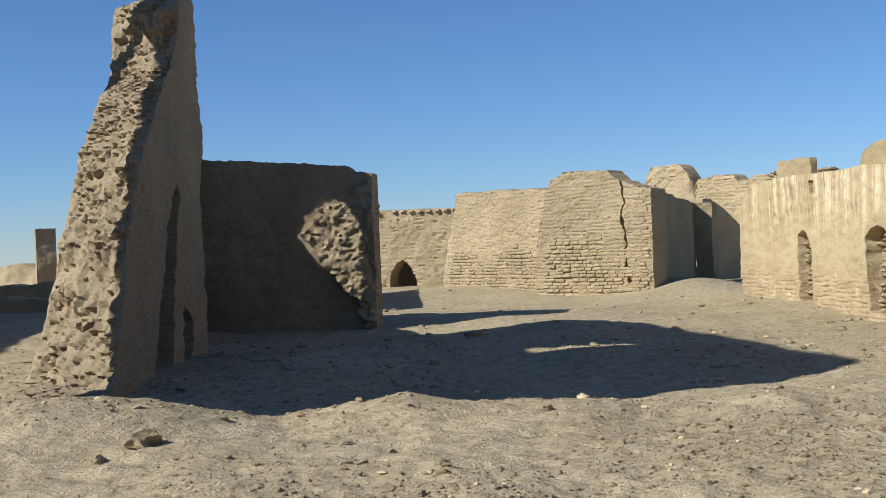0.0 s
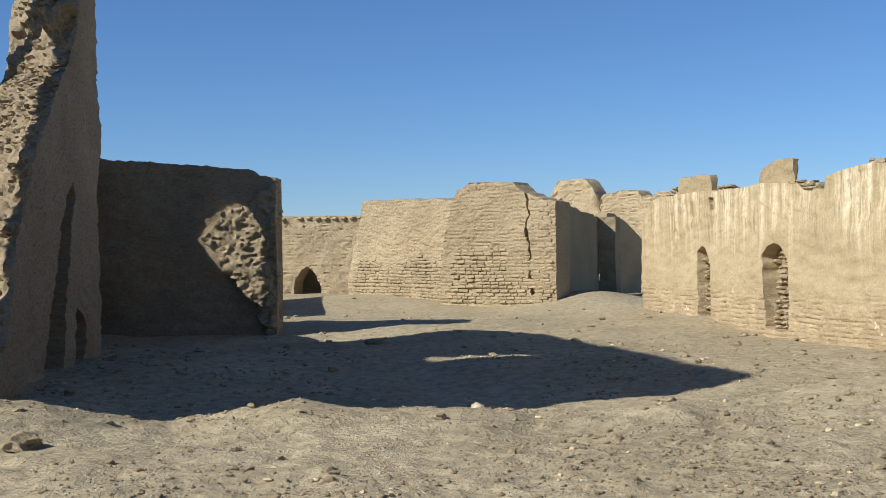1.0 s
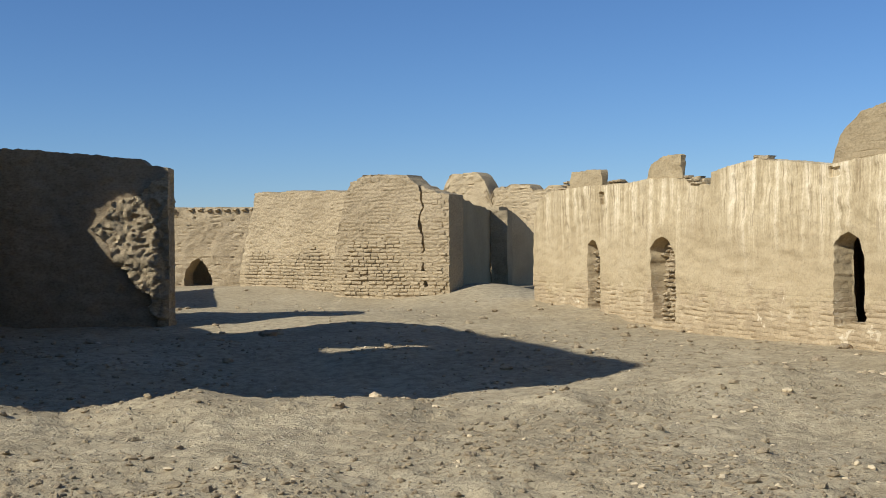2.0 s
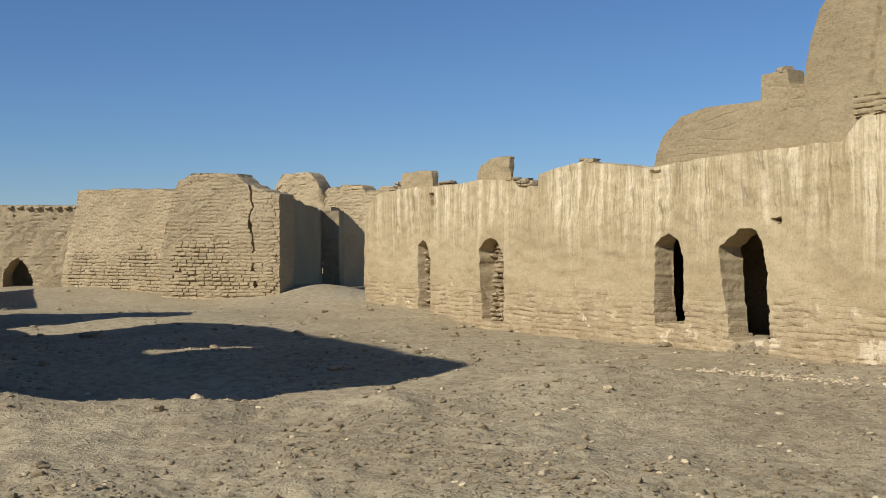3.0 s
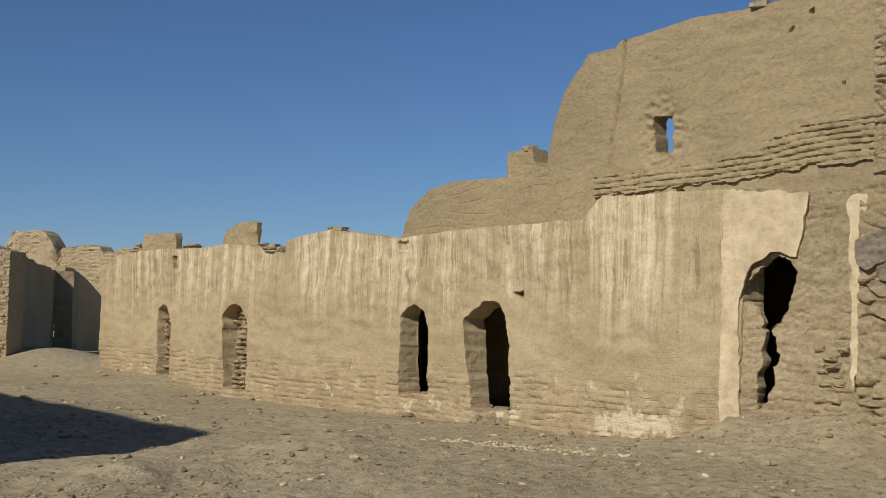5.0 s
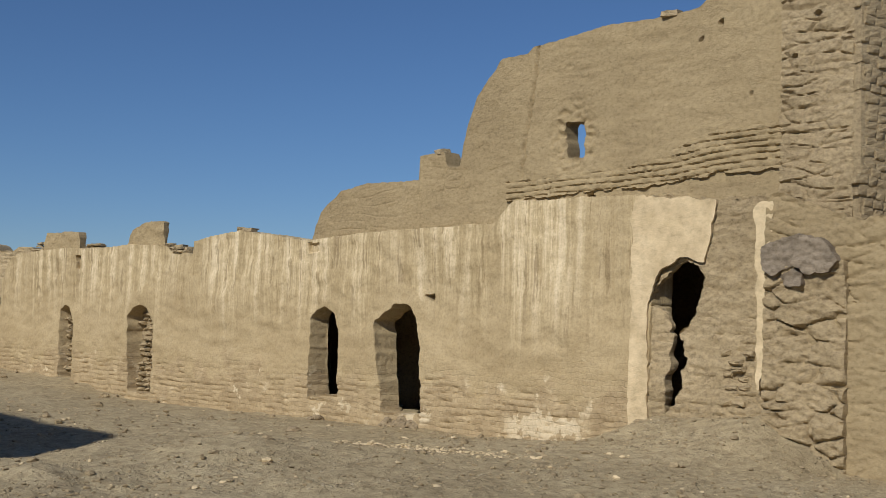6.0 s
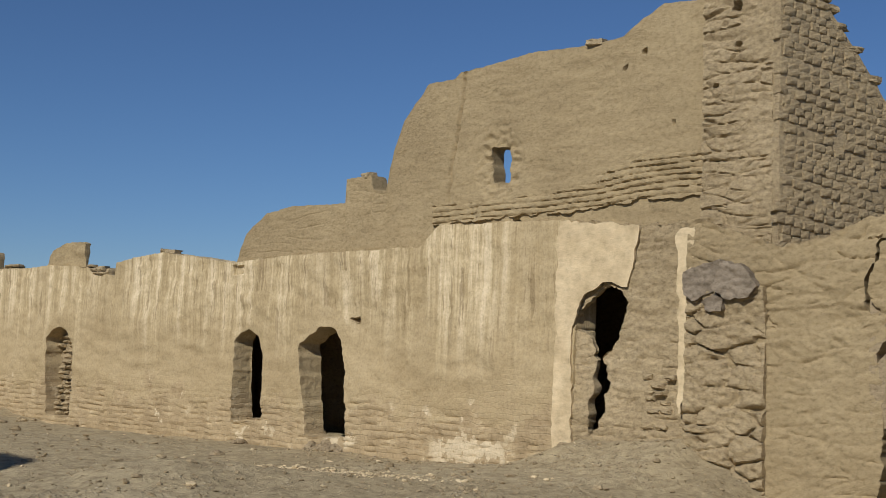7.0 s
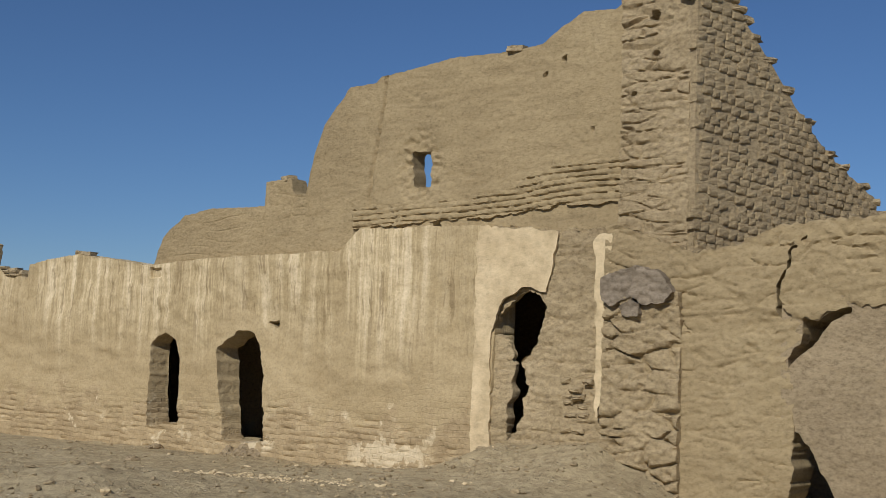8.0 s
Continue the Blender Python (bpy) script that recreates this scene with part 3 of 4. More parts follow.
# ---------------------------------------------------------------- the tall ruined building above it
U_TOP = curve_of([(12.0, 2.9), (12.15, 3.2), (12.35, 3.62), (12.95, 3.98), (13.7, 4.08), (15.05, 4.05), (15.07, 4.46), (15.67, 4.48), (15.72, 4.25), (15.9, 4.2), (16.05, 4.2),
                  (16.18, 4.8), (16.42, 5.35), (16.95, 5.9), (17.5, 5.9), (17.62, 6.0), (19.0, 6.12), (20.15, 6.1), (20.72, 6.12), (21.05, 6.32),
                  (21.4, 6.5), (21.92, 6.46), (22.05, 6.52), (22.3, 6.6), (23.2, 6.55)])
WINDOW = [(18.3, 4.74), (18.67, 4.72), (18.69, 4.17), (18.35, 4.18)]
SIDE_RUN = Run((12.5, 10.18), (16.97, 9.41))
SIDE_PROFILE = [(0.0, 6.4), (0.5, 6.57), (0.89, 6.32), (1.31, 5.85), (2.01, 5.1), (2.72, 4.48), (3.53, 4.01), (3.59, 3.83), (3.82, 3.72), (4.54, 3.5)]
SIDE_TOP = curve_of(SIDE_PROFILE)


LEDGE_LOW = curve_of([(17.1, 3.60), (19.2, 3.66), (20.3, 3.70), (21.0, 3.78), (22.1, 3.80)])
LEDGE_TOP = curve_of([(17.1, 3.86), (19.2, 3.92), (20.0, 3.98), (20.5, 4.16), (21.1, 4.34), (22.1, 4.36)])
FRONT_CRACK = crack_line([(17.72, 6.0), (17.62, 5.2), (17.48, 4.5), (17.42, 3.9)], 0.04, 0.07)
FRONT_FINE = cracked(0.012, 0.8, 6.5, 0.07, 81, -0.1)


def FRONT_RELIEF(u, z):
    r = math.hypot(u - 18.48, (z - 4.5) * 0.75)
    worn = (0.03 + 0.07 * noise.noise(Vector((u * 9, z * 12, 9)))) * min(1.0, max(0.0, 1 - r / 0.5) * 3)
    return FRONT_CRACK(u, z) + FRONT_FINE(u, z) + worn


def NOTCH(u, z, r):
    return [(u - r, z - 0.6 * r), (u - 0.7 * r, z + 0.7 * r), (u + 0.5 * r, z + r), (u + r, z + 0.2 * r), (u + 0.3 * r, z - r)]


def tall_building():
    b = thing("tall_ruin", "tall roofless mud-brick building with a slit window", "ruined building")
    slab("front_wall", W_RUN, U_TOP, 0.34, 0.032, MUD_SMOOTH, holes=[WINDOW], u0=12.0, u1=22.4, z0=2.8, front=0.15, lump=0.03, rough=0.006, seed=2, parent=b, ragged=0.25, relief=FRONT_RELIEF,
         dents=[(NOTCH(18.17, 3.5, 0.05), 0.15), (NOTCH(18.85, 3.54, 0.07), 0.15), (NOTCH(21.11, 5.85, 0.035), 0.1), (NOTCH(20.78, 5.66, 0.035), 0.08), (NOTCH(21.6, 4.8, 0.03), 0.08)])
    slab("brick_band", W_RUN, lambda u: 4.5, 0.2, 0.019, MUD_SMOOTH, u0=17.1, u1=22.15, z0=3.4, front=0.10, lump=0.03, rough=0.01, seed=2, parent=b, ragged=0.6, relief=banded(LEDGE_LOW, LEDGE_TOP, 0.085, 0.05, 7.0),
         keep=[[(17.12, 3.58), (19.2, 3.62), (20.3, 3.66), (21.0, 3.74), (22.12, 3.76), (22.12, 4.36), (21.1, 4.34), (20.5, 4.17), (20.0, 4.0), (19.2, 3.92), (17.12, 3.87)]], label="sagging courses of thin worn brick")
    slab("corner_pier", W_RUN, U_TOP, 0.3, 0.021, MUD, u0=22.1, u1=23.14, z0=-0.4, front=0.05, lump=0.03, dents=[(NOTCH(22.6, 6.25, 0.07), 0.2), (NOTCH(22.62, 5.72, 0.05), 0.1), (NOTCH(22.3, 5.2, 0.04), 0.1)], rough=0.015, seed=6, parent=b, relief=stones(1.3, 6.2, 0.06, 0.13, 71, 0.0))
    slab("side_wall", SIDE_RUN, SIDE_TOP, 0.3, 0.06, MUD, u0=0.15, z0=-0.4, lump=0.018, rough=0.008, seed=8, parent=b)
    return b


TALL = tall_building()

# ---------------------------------------------------------------- the tall leaning wall end and the shaded wall
T_RUN = Run((-4.3, 15.2), (-4.27, 22.2), side=1)
T_TOP = curve_of([(0.0, 0.0), (0.52, 0.06), (1.21, 0.96), (1.64, 1.85), (2.81, 3.36), (4.49, 4.59), (5.01, 4.87), (5.44, 5.44), (5.7, 6.01), (6.13, 6.38), (7.0, 6.27)])
SLOT = [(2.89, -0.16), (4.06, -0.14), (4.45, 1.41), (5.01, 2.71), (4.88, 2.9), (4.49, 2.71), (3.72, 1.41)]
SLOT_LOW = [(4.67, -0.14), (5.7, -0.13), (5.79, 0.64), (5.18, 0.93)]


def tall_wall():
    w = thing("wall_tall", "tall eroded mud wall end standing beside the yard", "wall", kind="structure")
    slab("wall_face", T_RUN, T_TOP, 1.6, 0.034, MUD_GREY, lump=0.05, rough=0.02, seed=11, parent=w, z0=-0.6, layers=52, skew=1.0, chunk=0.155, taper=0.11,
         dents=[(SLOT, 0.4), (SLOT_LOW, 0.25)])
    # added out of sight: shades the low wall, its hole lets the sunlit patch through
    t2 = Run((-4.75, 23.4), (-5.8, 28.7))
    slab("wall_return", t2, curve_of([(0, 3.4), (2.55, 3.1), (2.65, 6.3), (5.5, 6.3)]), 0.2, 0.07, MUD,
         holes=[[(3.85, 3.75), (3.62, 4.9), (3.4, 5.3), (3.12, 5.4), (3.05, 4.45), (2.98, 3.1), (3.35, 3.35), (3.6, 3.5)]], seed=12, parent=w, ragged=1.2)


tall_wall()
# unseen high wall added beside the yard; arch and gap are cut to fit its shadow
M_RUN = Run((-9.0, 10.9), (-9.0, 20.5))
high = thing("wall_high_unseen", "unseen high mud wall with an arch cut to shape the yard's shadow", "wall", kind="structure")
slab("wall_face", M_RUN, curve_of([(0, 10.3), (0.4, 10.9), (0.85, 10.85), (4.0, 10.3), (7.1, 10.0), (9.8, 9.7)]), 0.5, 0.12, MUD, seed=13, parent=high, ragged=0.15,
     holes=[[(3.0, -1), (3.0, 3.8), (4.3, 5.5), (5.6, 7.1), (7.7, 8.5), (9.2, 9.0), (9.3, 9.1), (9.3, -1)], [(4.85, 7.7), (5.3, 7.75), (4.33, 9.5), (4.1, 9.45)]])
N_RUN = Run((-6.2, 28.35), (-1.5, 27.8))
shade = thing("wall_shaded", "low mud wall in shade with a crumbling end", "wall", kind="structure")
# the darker mud puts some of this wall's shade into its colour
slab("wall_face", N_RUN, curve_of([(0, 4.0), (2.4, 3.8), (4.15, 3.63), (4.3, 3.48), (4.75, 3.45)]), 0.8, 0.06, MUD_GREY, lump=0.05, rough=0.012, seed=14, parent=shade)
# crumbling end in lighter mud, outlined to the sunlit patch on the wall
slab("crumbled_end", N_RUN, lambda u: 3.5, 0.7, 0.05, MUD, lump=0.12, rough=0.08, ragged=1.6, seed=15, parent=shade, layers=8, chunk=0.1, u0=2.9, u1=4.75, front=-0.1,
     keep=[[(3.1, 2.05), (3.45, 2.55), (3.8, 2.75), (4.2, 2.9), (4.9, 3.6), (4.9, -0.6), (4.6, -0.4), (4.35, 0.5), (3.9, 1.05), (3.5, 1.6)]])

# ---------------------------------------------------------------- the brick block in the middle and what stands behind it
C_RUN = Run((3.05, 40.2), (6.35, 37.2))
L_RUN = Run((0.1, 47.0), (3.9, 40.6))
D_RUN = Run((6.45, 37.3), (10.0, 48.6))
C_TOP = curve_of([(0, 3.7), (0.7, 3.75), (1.3, 3.98), (2.9, 3.88), (3.3, 3.55), (4.46, 3.25)])
L_TOP = curve_of([(0, 3.66), (1.2, 3.7), (4.0, 3.65), (7.5, 3.5)])
C_FACE = [(0, -1), (0, 1.0), (0.25, 2.4), (0.58, 3.5), (0.72, 3.7), (0.8, 4.5), (5, 4.5), (5, -1)]
L_FACE = [(0, -1), (0, 0.8), (0.5, 2.2), (1.05, 3.5), (1.2, 4.5), (8, 4.5), (8, -1)]
blk = thing("brick_block", "mud-brick block with a cracked face and worn courses", "ruined building")
slab("front_wall", C_RUN, C_TOP, 0.8, 0.036, MUD, keep=[C_FACE], ragged=0.7, lump=0.05, rough=0.022, seed=21, parent=blk, relief=blocks(0.115, 0.34, 0.04, 0.03, 91, 0.15),
     holes=[[(3.36, 3.6), (3.44, 3.6), (3.52, 2.9), (3.42, 2.5), (3.58, 1.9), (3.52, 1.2), (3.62, 0.5), (3.52, 0.4), (3.46, 1.2), (3.5, 1.9), (3.34, 2.5), (3.44, 2.9)]])
slab("low_wall", L_RUN, L_TOP, 0.8, 0.04, MUD, keep=[L_FACE], ragged=0.7, lump=0.05, rough=0.025, relief=blocks(0.115, 0.34, 0.035, 0.03, 93, 0.0), seed=23, parent=blk)
slab("side_wall", D_RUN, curve_of([(0, 3.25), (11.8, 3.1)]), 0.7, 0.12, MUD_SMOOTH, u0=0.5, lump=0.05, seed=25, parent=blk)
end_run = Run((9.95, 48.4), (10.55, 48.1))
slab("wall_end", end_run, lambda u: 3.1, 0.8, 0.1, MUD, lump=0.1, rough=0.05, seed=26, parent=blk)

far_e = thing("wall_back", "mud wall in shade behind the brick block", "wall", kind="structure")
slab("wall_face", Run((10.6, 50.0), (13.4, 53.6)), curve_of([(0, 3.3), (0.8, 3.3), (2.0, 2.9), (3.6, 2.2)]), 0.6, 0.12, MUD, seed=27, parent=far_e)


def merlons(u):
    z = 4.1
    for c, w, h in ((3.7, 1.25, 1.3), (5.85, 0.4, 0.5), (7.0, 0.8, 0.6), (8.3, 0.45, 0.3), (9.1, 0.5, 0.5), (10.6, 0.6, 0.5), (12.2, 0.6, 0.55)):
        d = abs(u - c) / w
        if d < 1.3:
            z = max(z, 4.1 + h * (1 - max(0, d - 0.5) ** 2 * 1.5))
    return z


far_g = thing("wall_battlement", "distant mud-brick fortress wall with worn merlons", "wall", kind="structure")
slab("wall_face", Run((9.0, 65.0), (18.0, 55.0)), merlons, 1.0, 0.07, MUD, lump=0.06, rough=0.03, relief=blocks(0.16, 0.36, 0.07, 0.06, 95, 0.2), ragged=0.9, seed=28, parent=far_g)
far_f = thing("wall_far", "distant mud wall with a toothed top and low arch", "wall", kind="structure")
slab("wall_face", Run((-8.0, 60.0), (3.0, 55.0)), lambda u: 3.66 - 0.015 * u, 0.9, 0.07, MUD, lump=0.05, rough=0.03, relief=blocks(0.16, 0.36, 0.06, 0.06, 97, -0.1), seed=29, parent=far_f,
     holes=[[(6.2, 0.0), (6.2, 0.55), (6.55, 1.1), (6.9, 1.3), (7.3, 0.95), (7.6, 0.3), (7.6, -0.5), (6.2, -0.5)]])
slab("arch_back", Run((-8.0, 60.0), (3.0, 55.0)), lambda u: 2.0, 0.5, 0.3, MUD, u0=5.4, u1=8.4, front=2.4, parent=far_f)
slab("arch_roof", Run((-8.0, 60.0), (3.0, 55.0)), lambda u: 2.2, 1.6, 0.3, MUD, u0=5.2, u1=8.6, z0=1.6, front=0.85, parent=far_f)
# never in view; stands here for the shadow on the ground past the shaded wall
far_h = thing("wall_hidden", "unseen mud wall added behind the shaded wall to cast a ground shadow", "wall", kind="structure")
slab("wall_face", Run((-5.2, 35.2), (-4.9, 46.0), side=1), lambda u: 3.4, 0.8, 0.2, MUD, seed=30, parent=far_h)
# unseen wall off to the left, added to shade the ground there
far_s = thing("wall_left_unseen", "unseen high mud wall added at the yard's side to cast shade", "wall", kind="structure")
slab("wall_face", Run((-17.0, 16.0), (-24.0, 52.0), side=1), lambda u: 7.0, 0.7, 0.3, MUD, seed=33, parent=far_s)
# unseen wall behind the camera, added to cut the light filling the shadows
far_b = thing("wall_rear_unseen", "unseen mud wall added behind the camera to darken the shade", "wall", kind="structure")
slab("wall_face", Run((34.0, -12.0), (-22.0, -14.0)), lambda u: 6.5 + 0.5 * n3(u, 4, 0, 0.3), 0.7, 0.4, MUD, seed=38, parent=far_b)
far_l = thing("far_house", "distant flat-topped mud house ruin in shade", "ruined building")
slab("front_wall", Run((-18.75, 58.0), (-17.9, 58.3)), lambda u: 3.36, 2.0, 0.12, MUD, seed=31, parent=far_l)
far_r = thing("far_ruins", "low broken mud walls in the distance", "ruined building")
slab("front_wall", Run((-26.0, 66.0), (-19.5, 63.0)), lambda u: 1.7 + 0.35 * n3(u, 2, 0, 0.9), 1.0, 0.2, MUD, lump=0.15, rough=0.08, seed=34, parent=far_r)
slab("low_wall", Run((-24.0, 46.0), (-13.0, 43.5)), lambda u: 0.5 + 0.2 * n3(u, 7, 0, 0.8), 0.8, 0.12, MUD, lump=0.12, rough=0.06, seed=35, parent=far_r)
slab("low_wall", Run((-22.0, 54.0), (-15.0, 52.0)), lambda u: 0.8 + 0.3 * n3(u, 9, 0, 0.8), 0.8, 0.12, MUD, lump=0.12, rough=0.06, seed=36, parent=far_r)

# ---------------------------------------------------------------- stones and clods
PHI = (1 + 5 ** 0.5) / 2
ICO_V = [Vector(v).normalized() for v in ((-1, PHI, 0), (1, PHI, 0), (-1, -PHI, 0), (1, -PHI, 0), (0, -1, PHI), (0, 1, PHI), (0, -1, -PHI), (0, 1, -PHI), (PHI, 0, -1), (PHI, 0, 1), (-PHI, 0, -1), (-PHI, 0, 1))]
ICO_F = [(0, 11, 5), (0, 5, 1), (0, 1, 7), (0, 7, 10), (0, 10, 11), (1, 5, 9), (5, 11, 4), (11, 10, 2), (10, 7, 6), (7, 1, 8),
         (3, 9, 4), (3, 4, 2), (3, 2, 6), (3, 6, 8), (3, 8, 9), (4, 9, 5), (2, 4, 11), (6, 2, 10), (8, 6, 7), (9, 8, 1)]


def clod(rng, size, flat=0.6):
    sx, sy, sz = size * rng.uniform(0.7, 1.5), size * rng.uniform(0.7, 1.3), size * flat * rng.uniform(0.7, 1.2)
    turn = rng.uniform(0, 360)
    m = pose(0, 0, 0, rng.uniform(-15, 15), rng.uniform(-15, 15), turn)
    return [m @ Vector((v.x * sx * rng.uniform(0.75, 1.2), v.y * sy * rng.uniform(0.75, 1.2), v.z * sz * rng.uniform(0.75, 1.2))) for v in ICO_V]


def rock(x, y, size, label, mat, rng, flat=0.7):
    """A stone with a second, finer layer of facets, lying on the ground."""
    bm = bmesh.new()
    bmesh.ops.create_icosphere(bm, subdivisions=3, radius=1.0)
    sx, sy, sz = size * rng.uniform(0.9, 1.4), size * rng.uniform(0.7, 1.0), size * flat
    s = rng.uniform(0, 50)
    for v in bm.verts:
        k = 1 + 0.45 * n3(*v.co, 1.3, s) + 0.25 * n3(*v.co, 3.0, s) + 0.10 * n3(*v.co, 7, s)
        v.co = Vector((v.co.x * sx * k, v.co.y * sy * k, v.co.z * sz * k))
    me = bpy.data.meshes.new("rock")
    bm.to_mesh(me)
    bm.free()
    me.materials.append(mat)
    me.shade_smooth()
    me.set_sharp_from_angle(angle=radians(28))
    ob = new("rock", me)
    ob.matrix_world = pose(x, y, ground_z(x, y) + sz * 0.35, 0, 0, rng.uniform(0, 360))
    return tagged(ob, label, "rock", "loose stones on the yard")


def gravel(name, label, count, size, az, dist, mat, seed, grow=0.0):
    rng = random.Random(seed)
    verts, faces = [], []
    for _ in range(count):
        a, r = radians(rng.uniform(*az)), dist[0] * (dist[1] / dist[0]) ** rng.random()
        x, y = r * math.sin(a), r * math.cos(a)
        if n3(x, y, 3, 0.5) + rng.uniform(-0.5, 0.5) < -0.1:
            continue
        s = size * (0.5 + rng.random() ** 4 * 2.2) * (1 + grow * r)
        p = Vector((x, y, ground_z(x, y) + s * 0.15))
        k = len(verts)
        verts += [p + v for v in clod(rng, s)]
        faces += [tuple(k + i for i in f) for f in ICO_F]
    tagged(raw(name, verts, faces, mat), label, "gravel", kind="stuff")


gravel("gravel", "scattered grit and small clods on dry earth", 34000, 0.0095, (-24, 64), (6.5, 22), MUD, 3, 0.02)
gravel("pale_gravel", "pale plaster chips scattered on the earth", 1500, 0.012, (-24, 64), (6.5, 24), PALE, 4, 0.03)
gravel("clods", "mud clods strewn over the yard", 3600, 0.017, (-24, 64), (7, 26), MUD, 6, 0.02)
gravel("rubble", "mud-brick rubble fallen along the wall foot", 1500, 0.03, (-20, 60), (14, 46), MUD, 5, 0.012)

rng = random.Random(12)
for x, y, s, lab in ((-2.68, 10.55, 0.19, "rounded mud clod lying on the ridge"), (-2.95, 10.1, 0.10, "flat dark stone on dry earth"), (-3.55, 9.1, 0.10, "small dark clod on dry earth"),
                     (1.35, 12.6, 0.09, "pale rounded stone on the ridge crest"), (0.9, 11.7, 0.08, "thin dark stone on the ridge"), (-0.1, 8.9, 0.07, "flat stone on dry earth"),
                     (1.65, 8.9, 0.06, "flat dark slab of stone on the earth"), (0.55, 24.3, 0.16, "dark stone lying in the wall's shadow"), (5.3, 18.4, 0.09, "small stone beside the shadow's tip"),
                     (6.1, 14.2, 0.10, "dark clod on the open ground"), (7.1, 22.2, 0.12, "mud clod near the long wall"), (8.0, 24.6, 0.13, "mud clod below the niche"),
                     (8.4, 17.0, 0.10, "dark stone on the open ground"), (5.6, 12.0, 0.07, "pale stone on dry earth"), (7.6, 13.3, 0.07, "pale stone on dry earth"),
                     (9.6, 14.6, 0.08, "stone before the broken doorway"), (4.2, 9.4, 0.06, "small clod on dry earth"), (9.4, 12.2, 0.06, "small clod on dry earth")):
    rock(x, y, s * 0.75, lab, MUD_GREY if "dark" in lab else (PALE if "pale" in lab else MUD), rng)

for u, d, size in ((14.62, -0.02, 0.2), (14.95, 0.0, 0.24), (15.2, 0.06, 0.2), (14.8, -0.3, 0.12), (15.25, -0.28, 0.13), (12.95, -0.22, 0.14), (13.1, -0.5, 0.09)):
    p = W_RUN.at(u, d, 0)
    rock(p.x, p.y, size * 0.75, "mud lump fallen at the foot of a doorway", MUD_GREY, rng, 0.8)


def pale_line():
    """A trail of crushed plaster in front of the doorways."""
    rng = random.Random(61)
    verts, faces = [], []
    for _ in range(1300):
        k = rng.random()
        x, y = np.interp(k, (0, 0.3, 0.55, 1), (7.1, 7.68, 8.06, 8.35)), np.interp(k, (0, 0.3, 0.55, 1), (14.2, 13.64, 13.1, 11.9))
        x, y = x + rng.gauss(0, 0.28), y + rng.gauss(0, 0.22)
        size = 0.008 + 0.03 * rng.random() ** 5
        p = Vector((x, y, ground_z(x, y) + size * 0.2))
        n = len(verts)
        verts += [p + v for v in clod(rng, size)]
        faces += [tuple(n + i for i in f) for f in ICO_F]
    tagged(raw("plaster_chips", verts, faces, PALE), "crushed pale plaster trailed over the earth", "gravel", kind="stuff")


pale_line()

# ---------------------------------------------------------------- bricks, nearest last
rng = random.Random(5)
courses("brickwork", C_RUN, 0.12, 4.44, -0.1, 2.2, 0.115, 0.30, 0.042, MUD, rng, parent=blk, singles=300, near=2.3, gap=0.88, jit=2.0, wear=0.2, fill=0.99, miss=0.02,
        where=lambda u, z: u > 0.22 + 0.16 * z and not (3.45 < u < 3.55) and z < 1.75 + 0.25 * n3(u, z, 2, 1.2), sink=lambda u, z: 0.02 * max(0.0, z - 0.9))
courses("brickwork", C_RUN, 3.58, 4.44, 1.7, 3.3, 0.14, 0.26, 0.02, MUD, rng, parent=blk, gap=0.9, jit=1.6, wear=0.14, where=lambda u, z: z < C_TOP(u) - 0.1)
courses("brickwork", L_RUN, 0.2, 7.4, 0.0, 2.0, 0.115, 0.30, 0.042, MUD, rng, parent=blk, gap=0.88, jit=2.0, wear=0.2, fill=0.99, miss=0.02,
        where=lambda u, z: u > 0.25 + 0.3 * z and z < 1.65 + 0.3 * n3(u, z, 2, 0.9), sink=lambda u, z: 0.025 * max(0.0, z - 0.8))
courses("niche_bricks", W_RUN, 2.4, 3.3, 0.0, 1.85, 0.11, 0.24, 0.10, MUD, rng, parent=WALL_LONG, front=0.30, singles=80, near=2.8, jit=2.6, miss=0.16, uneven=0.9)
courses("niche_bricks", W_RUN, 5.72, 6.9, -0.3, 1.72, 0.11, 0.24, 0.09, MUD, rng, parent=WALL_LONG, front=0.33, singles=90, near=6.3, jit=2.6, miss=0.14, uneven=0.7)
courses("side_bricks", SIDE_RUN, 0.08, 4.51, 2.3, 7.0, 0.118, 0.17, 0.022, MUD, rng, parent=TALL, singles=300, near=0.0, gap=0.94, jit=1.8, wear=0.2, fill=0.95, miss=0.05, uneven=0.45, where=lambda u, z: z < SIDE_TOP(u) - 0.06, warp=lambda u: -0.135 * u)
courses("hollow_bricks", W_RUN, 21.2, 21.8, 0.4, 1.35, 0.095, 0.2, 0.05, MUD, rng, parent=WALL_LONG, front=0.02, singles=40, near=21.5, gap=0.8, jit=2.6, wear=0.25, miss=0.2, uneven=0.7, where=lambda u, z: u < 21.42 + 0.35 * z)
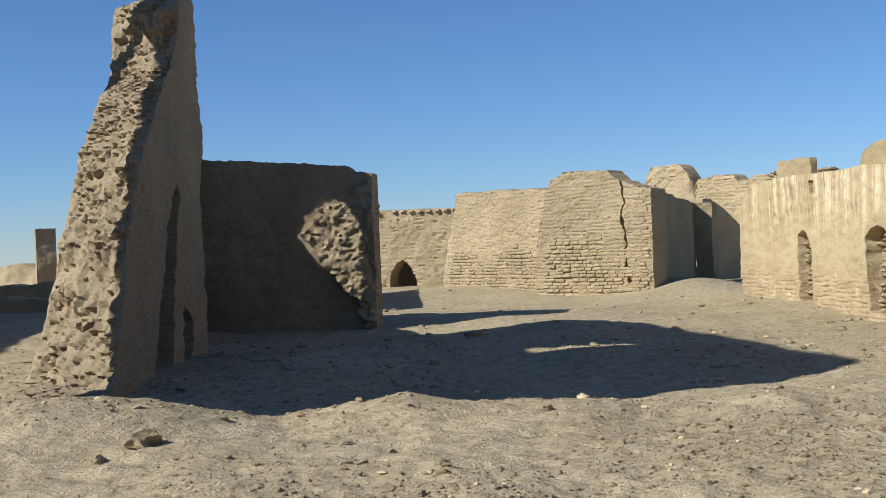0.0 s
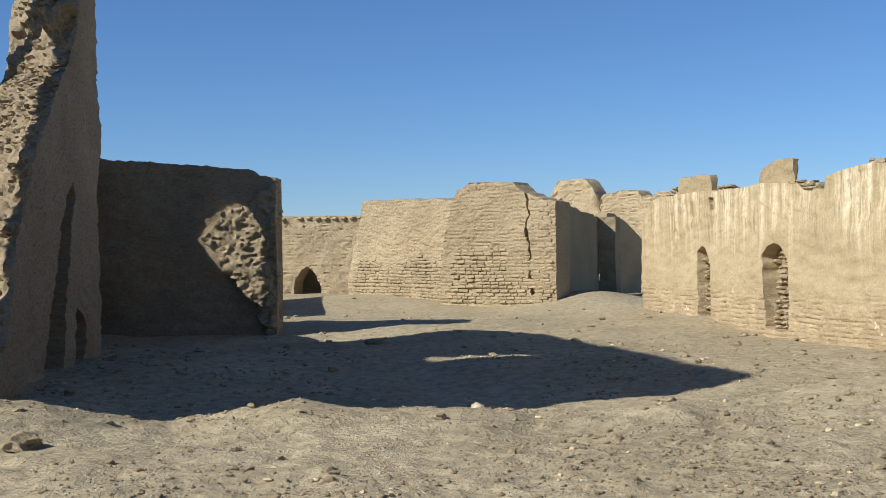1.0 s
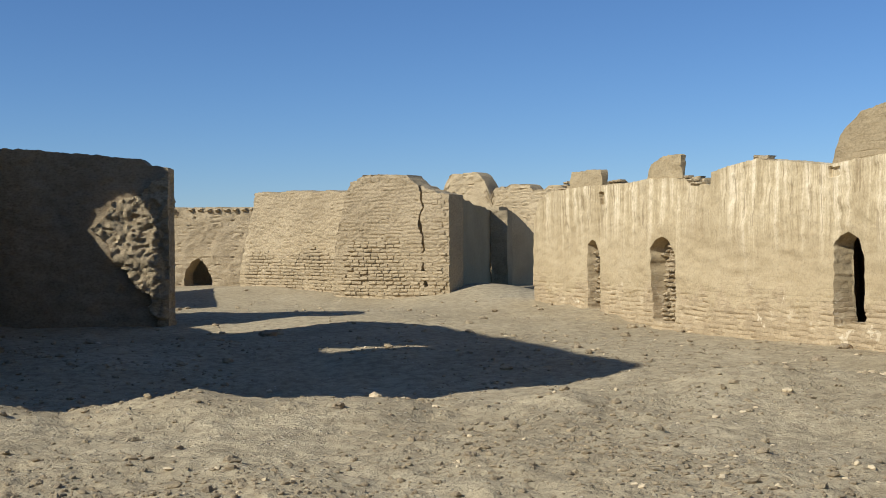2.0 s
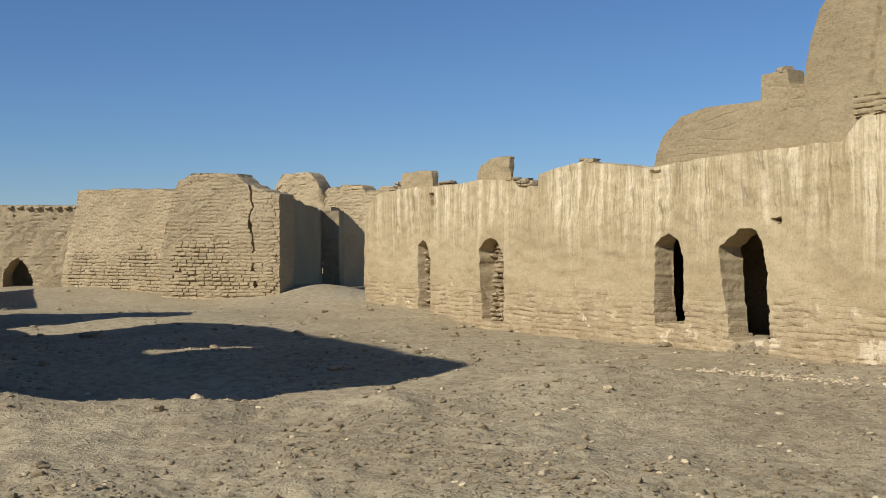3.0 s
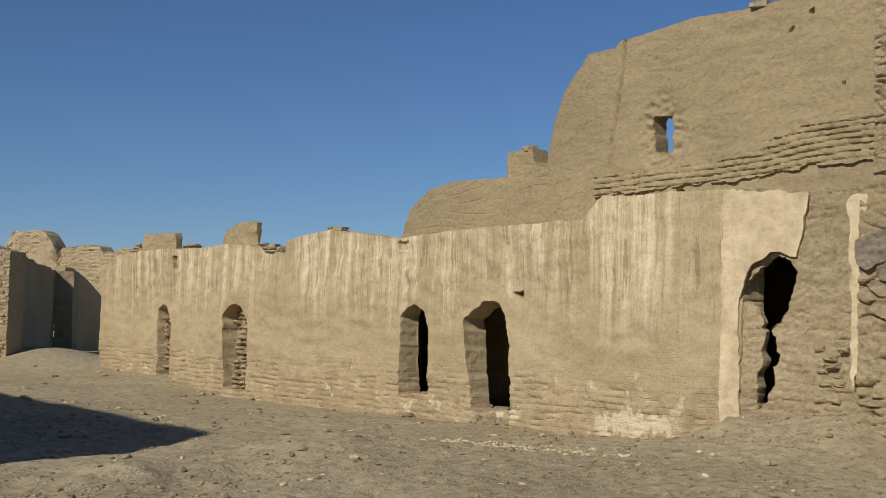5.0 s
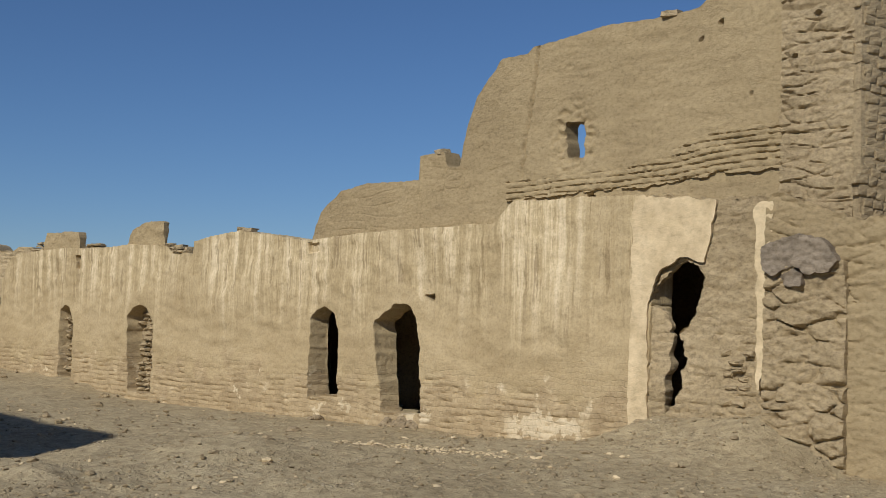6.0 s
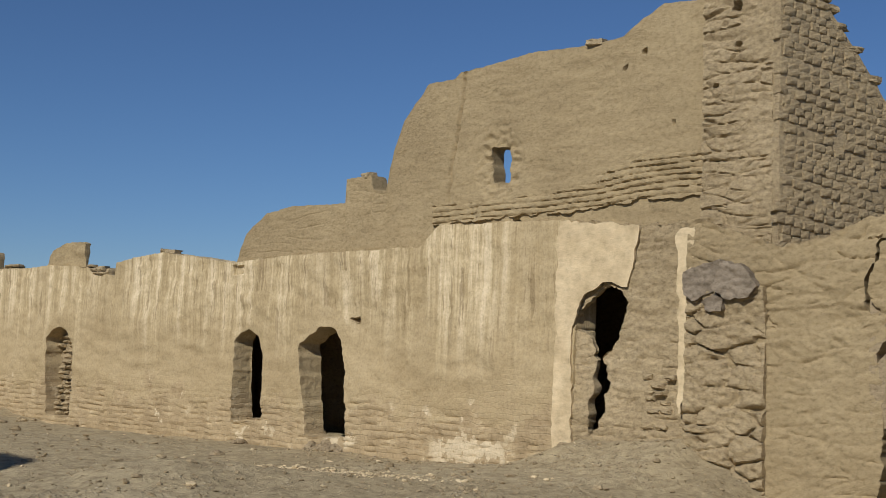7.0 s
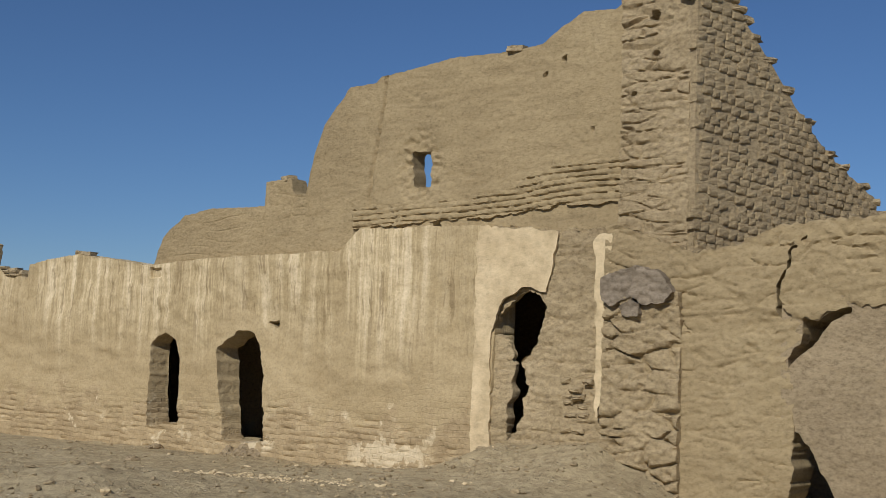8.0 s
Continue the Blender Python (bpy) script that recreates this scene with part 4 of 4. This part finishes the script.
courses("top_bricks", W_RUN, 3.4, 4.5, 3.08, 3.3, 0.075, 0.24, 0.05, MUD, rng, parent=WALL_LONG, front=0.05, jit=2.0, singles=20, near=4.0)
courses("top_bricks", W_RUN, 7.2, 8.2, 2.95, 3.2, 0.075, 0.24, 0.05, MUD, rng, parent=WALL_LONG, front=0.03, jit=2.0, singles=20, near=7.7, where=lambda u, z: z < 3.2 - 0.22 * (u - 7.2))
courses("top_bricks", W_RUN, 0.7, 1.5, 3.05, 3.45, 0.075, 0.24, 0.05, MUD, rng, parent=WALL_LONG, front=0.05, jit=2.0, singles=24, near=1.2, where=lambda u, z: z < 3.1 + 0.5 * (u - 0.7))
courses("corbel_teeth", Run((-8.0, 60.0), (3.0, 55.0)), 3.0, 12.0, 3.36, 3.53, 0.16, 0.40, 0.16, MUD, rng, parent=far_f, fill=0.55)

# loose bricks along the broken tops
def loose_brick(run, u, depth, z, mat, rng):
    me = bpy.data.meshes.new("mud_brick")
    pts = brick_points(0.26, 0.10, 0.12, rng, 0.12, 2.0)
    me.from_pydata(pts, [], BRICK_FACES + [tuple(range(7, -1, -1))])
    me.materials.append(mat)
    ob = new("mud_brick", me)
    turn = Matrix((run.e.to_tuple(), run.n.to_tuple(), (0, 0, 1))).transposed().to_4x4()
    ob.matrix_world = Matrix.Translation(run.at(u, depth, z)) @ turn @ pose(0, 0, 0, rng.uniform(-6, 6), rng.uniform(-8, 8), rng.uniform(-40, 40))
    tagged(ob, "broken mud brick lying on the wall top", "brick", "loose bricks on the wall tops")


rng = random.Random(77)
for u in (9.85, 10.05, 1.1, 1.3, 3.6, 3.9, 7.5, 7.8):
    loose_brick(W_RUN, u, 0.2, W_TOP(u) + 0.03, MUD, rng)
for u in (20.2, 15.5):
    loose_brick(W_RUN, u, 0.25, U_TOP(u) + 0.03, MUD, rng)
for u in (0.12, 0.3, 0.42, 0.55, 0.66, 0.78, 0.9, 1.02, 1.2, 1.45, 1.8, 2.2, 2.65, 2.9, 3.3, 3.55, 3.7):
    loose_brick(SIDE_RUN, u, 0.1, SIDE_TOP(u) + 0.04, MUD, rng)
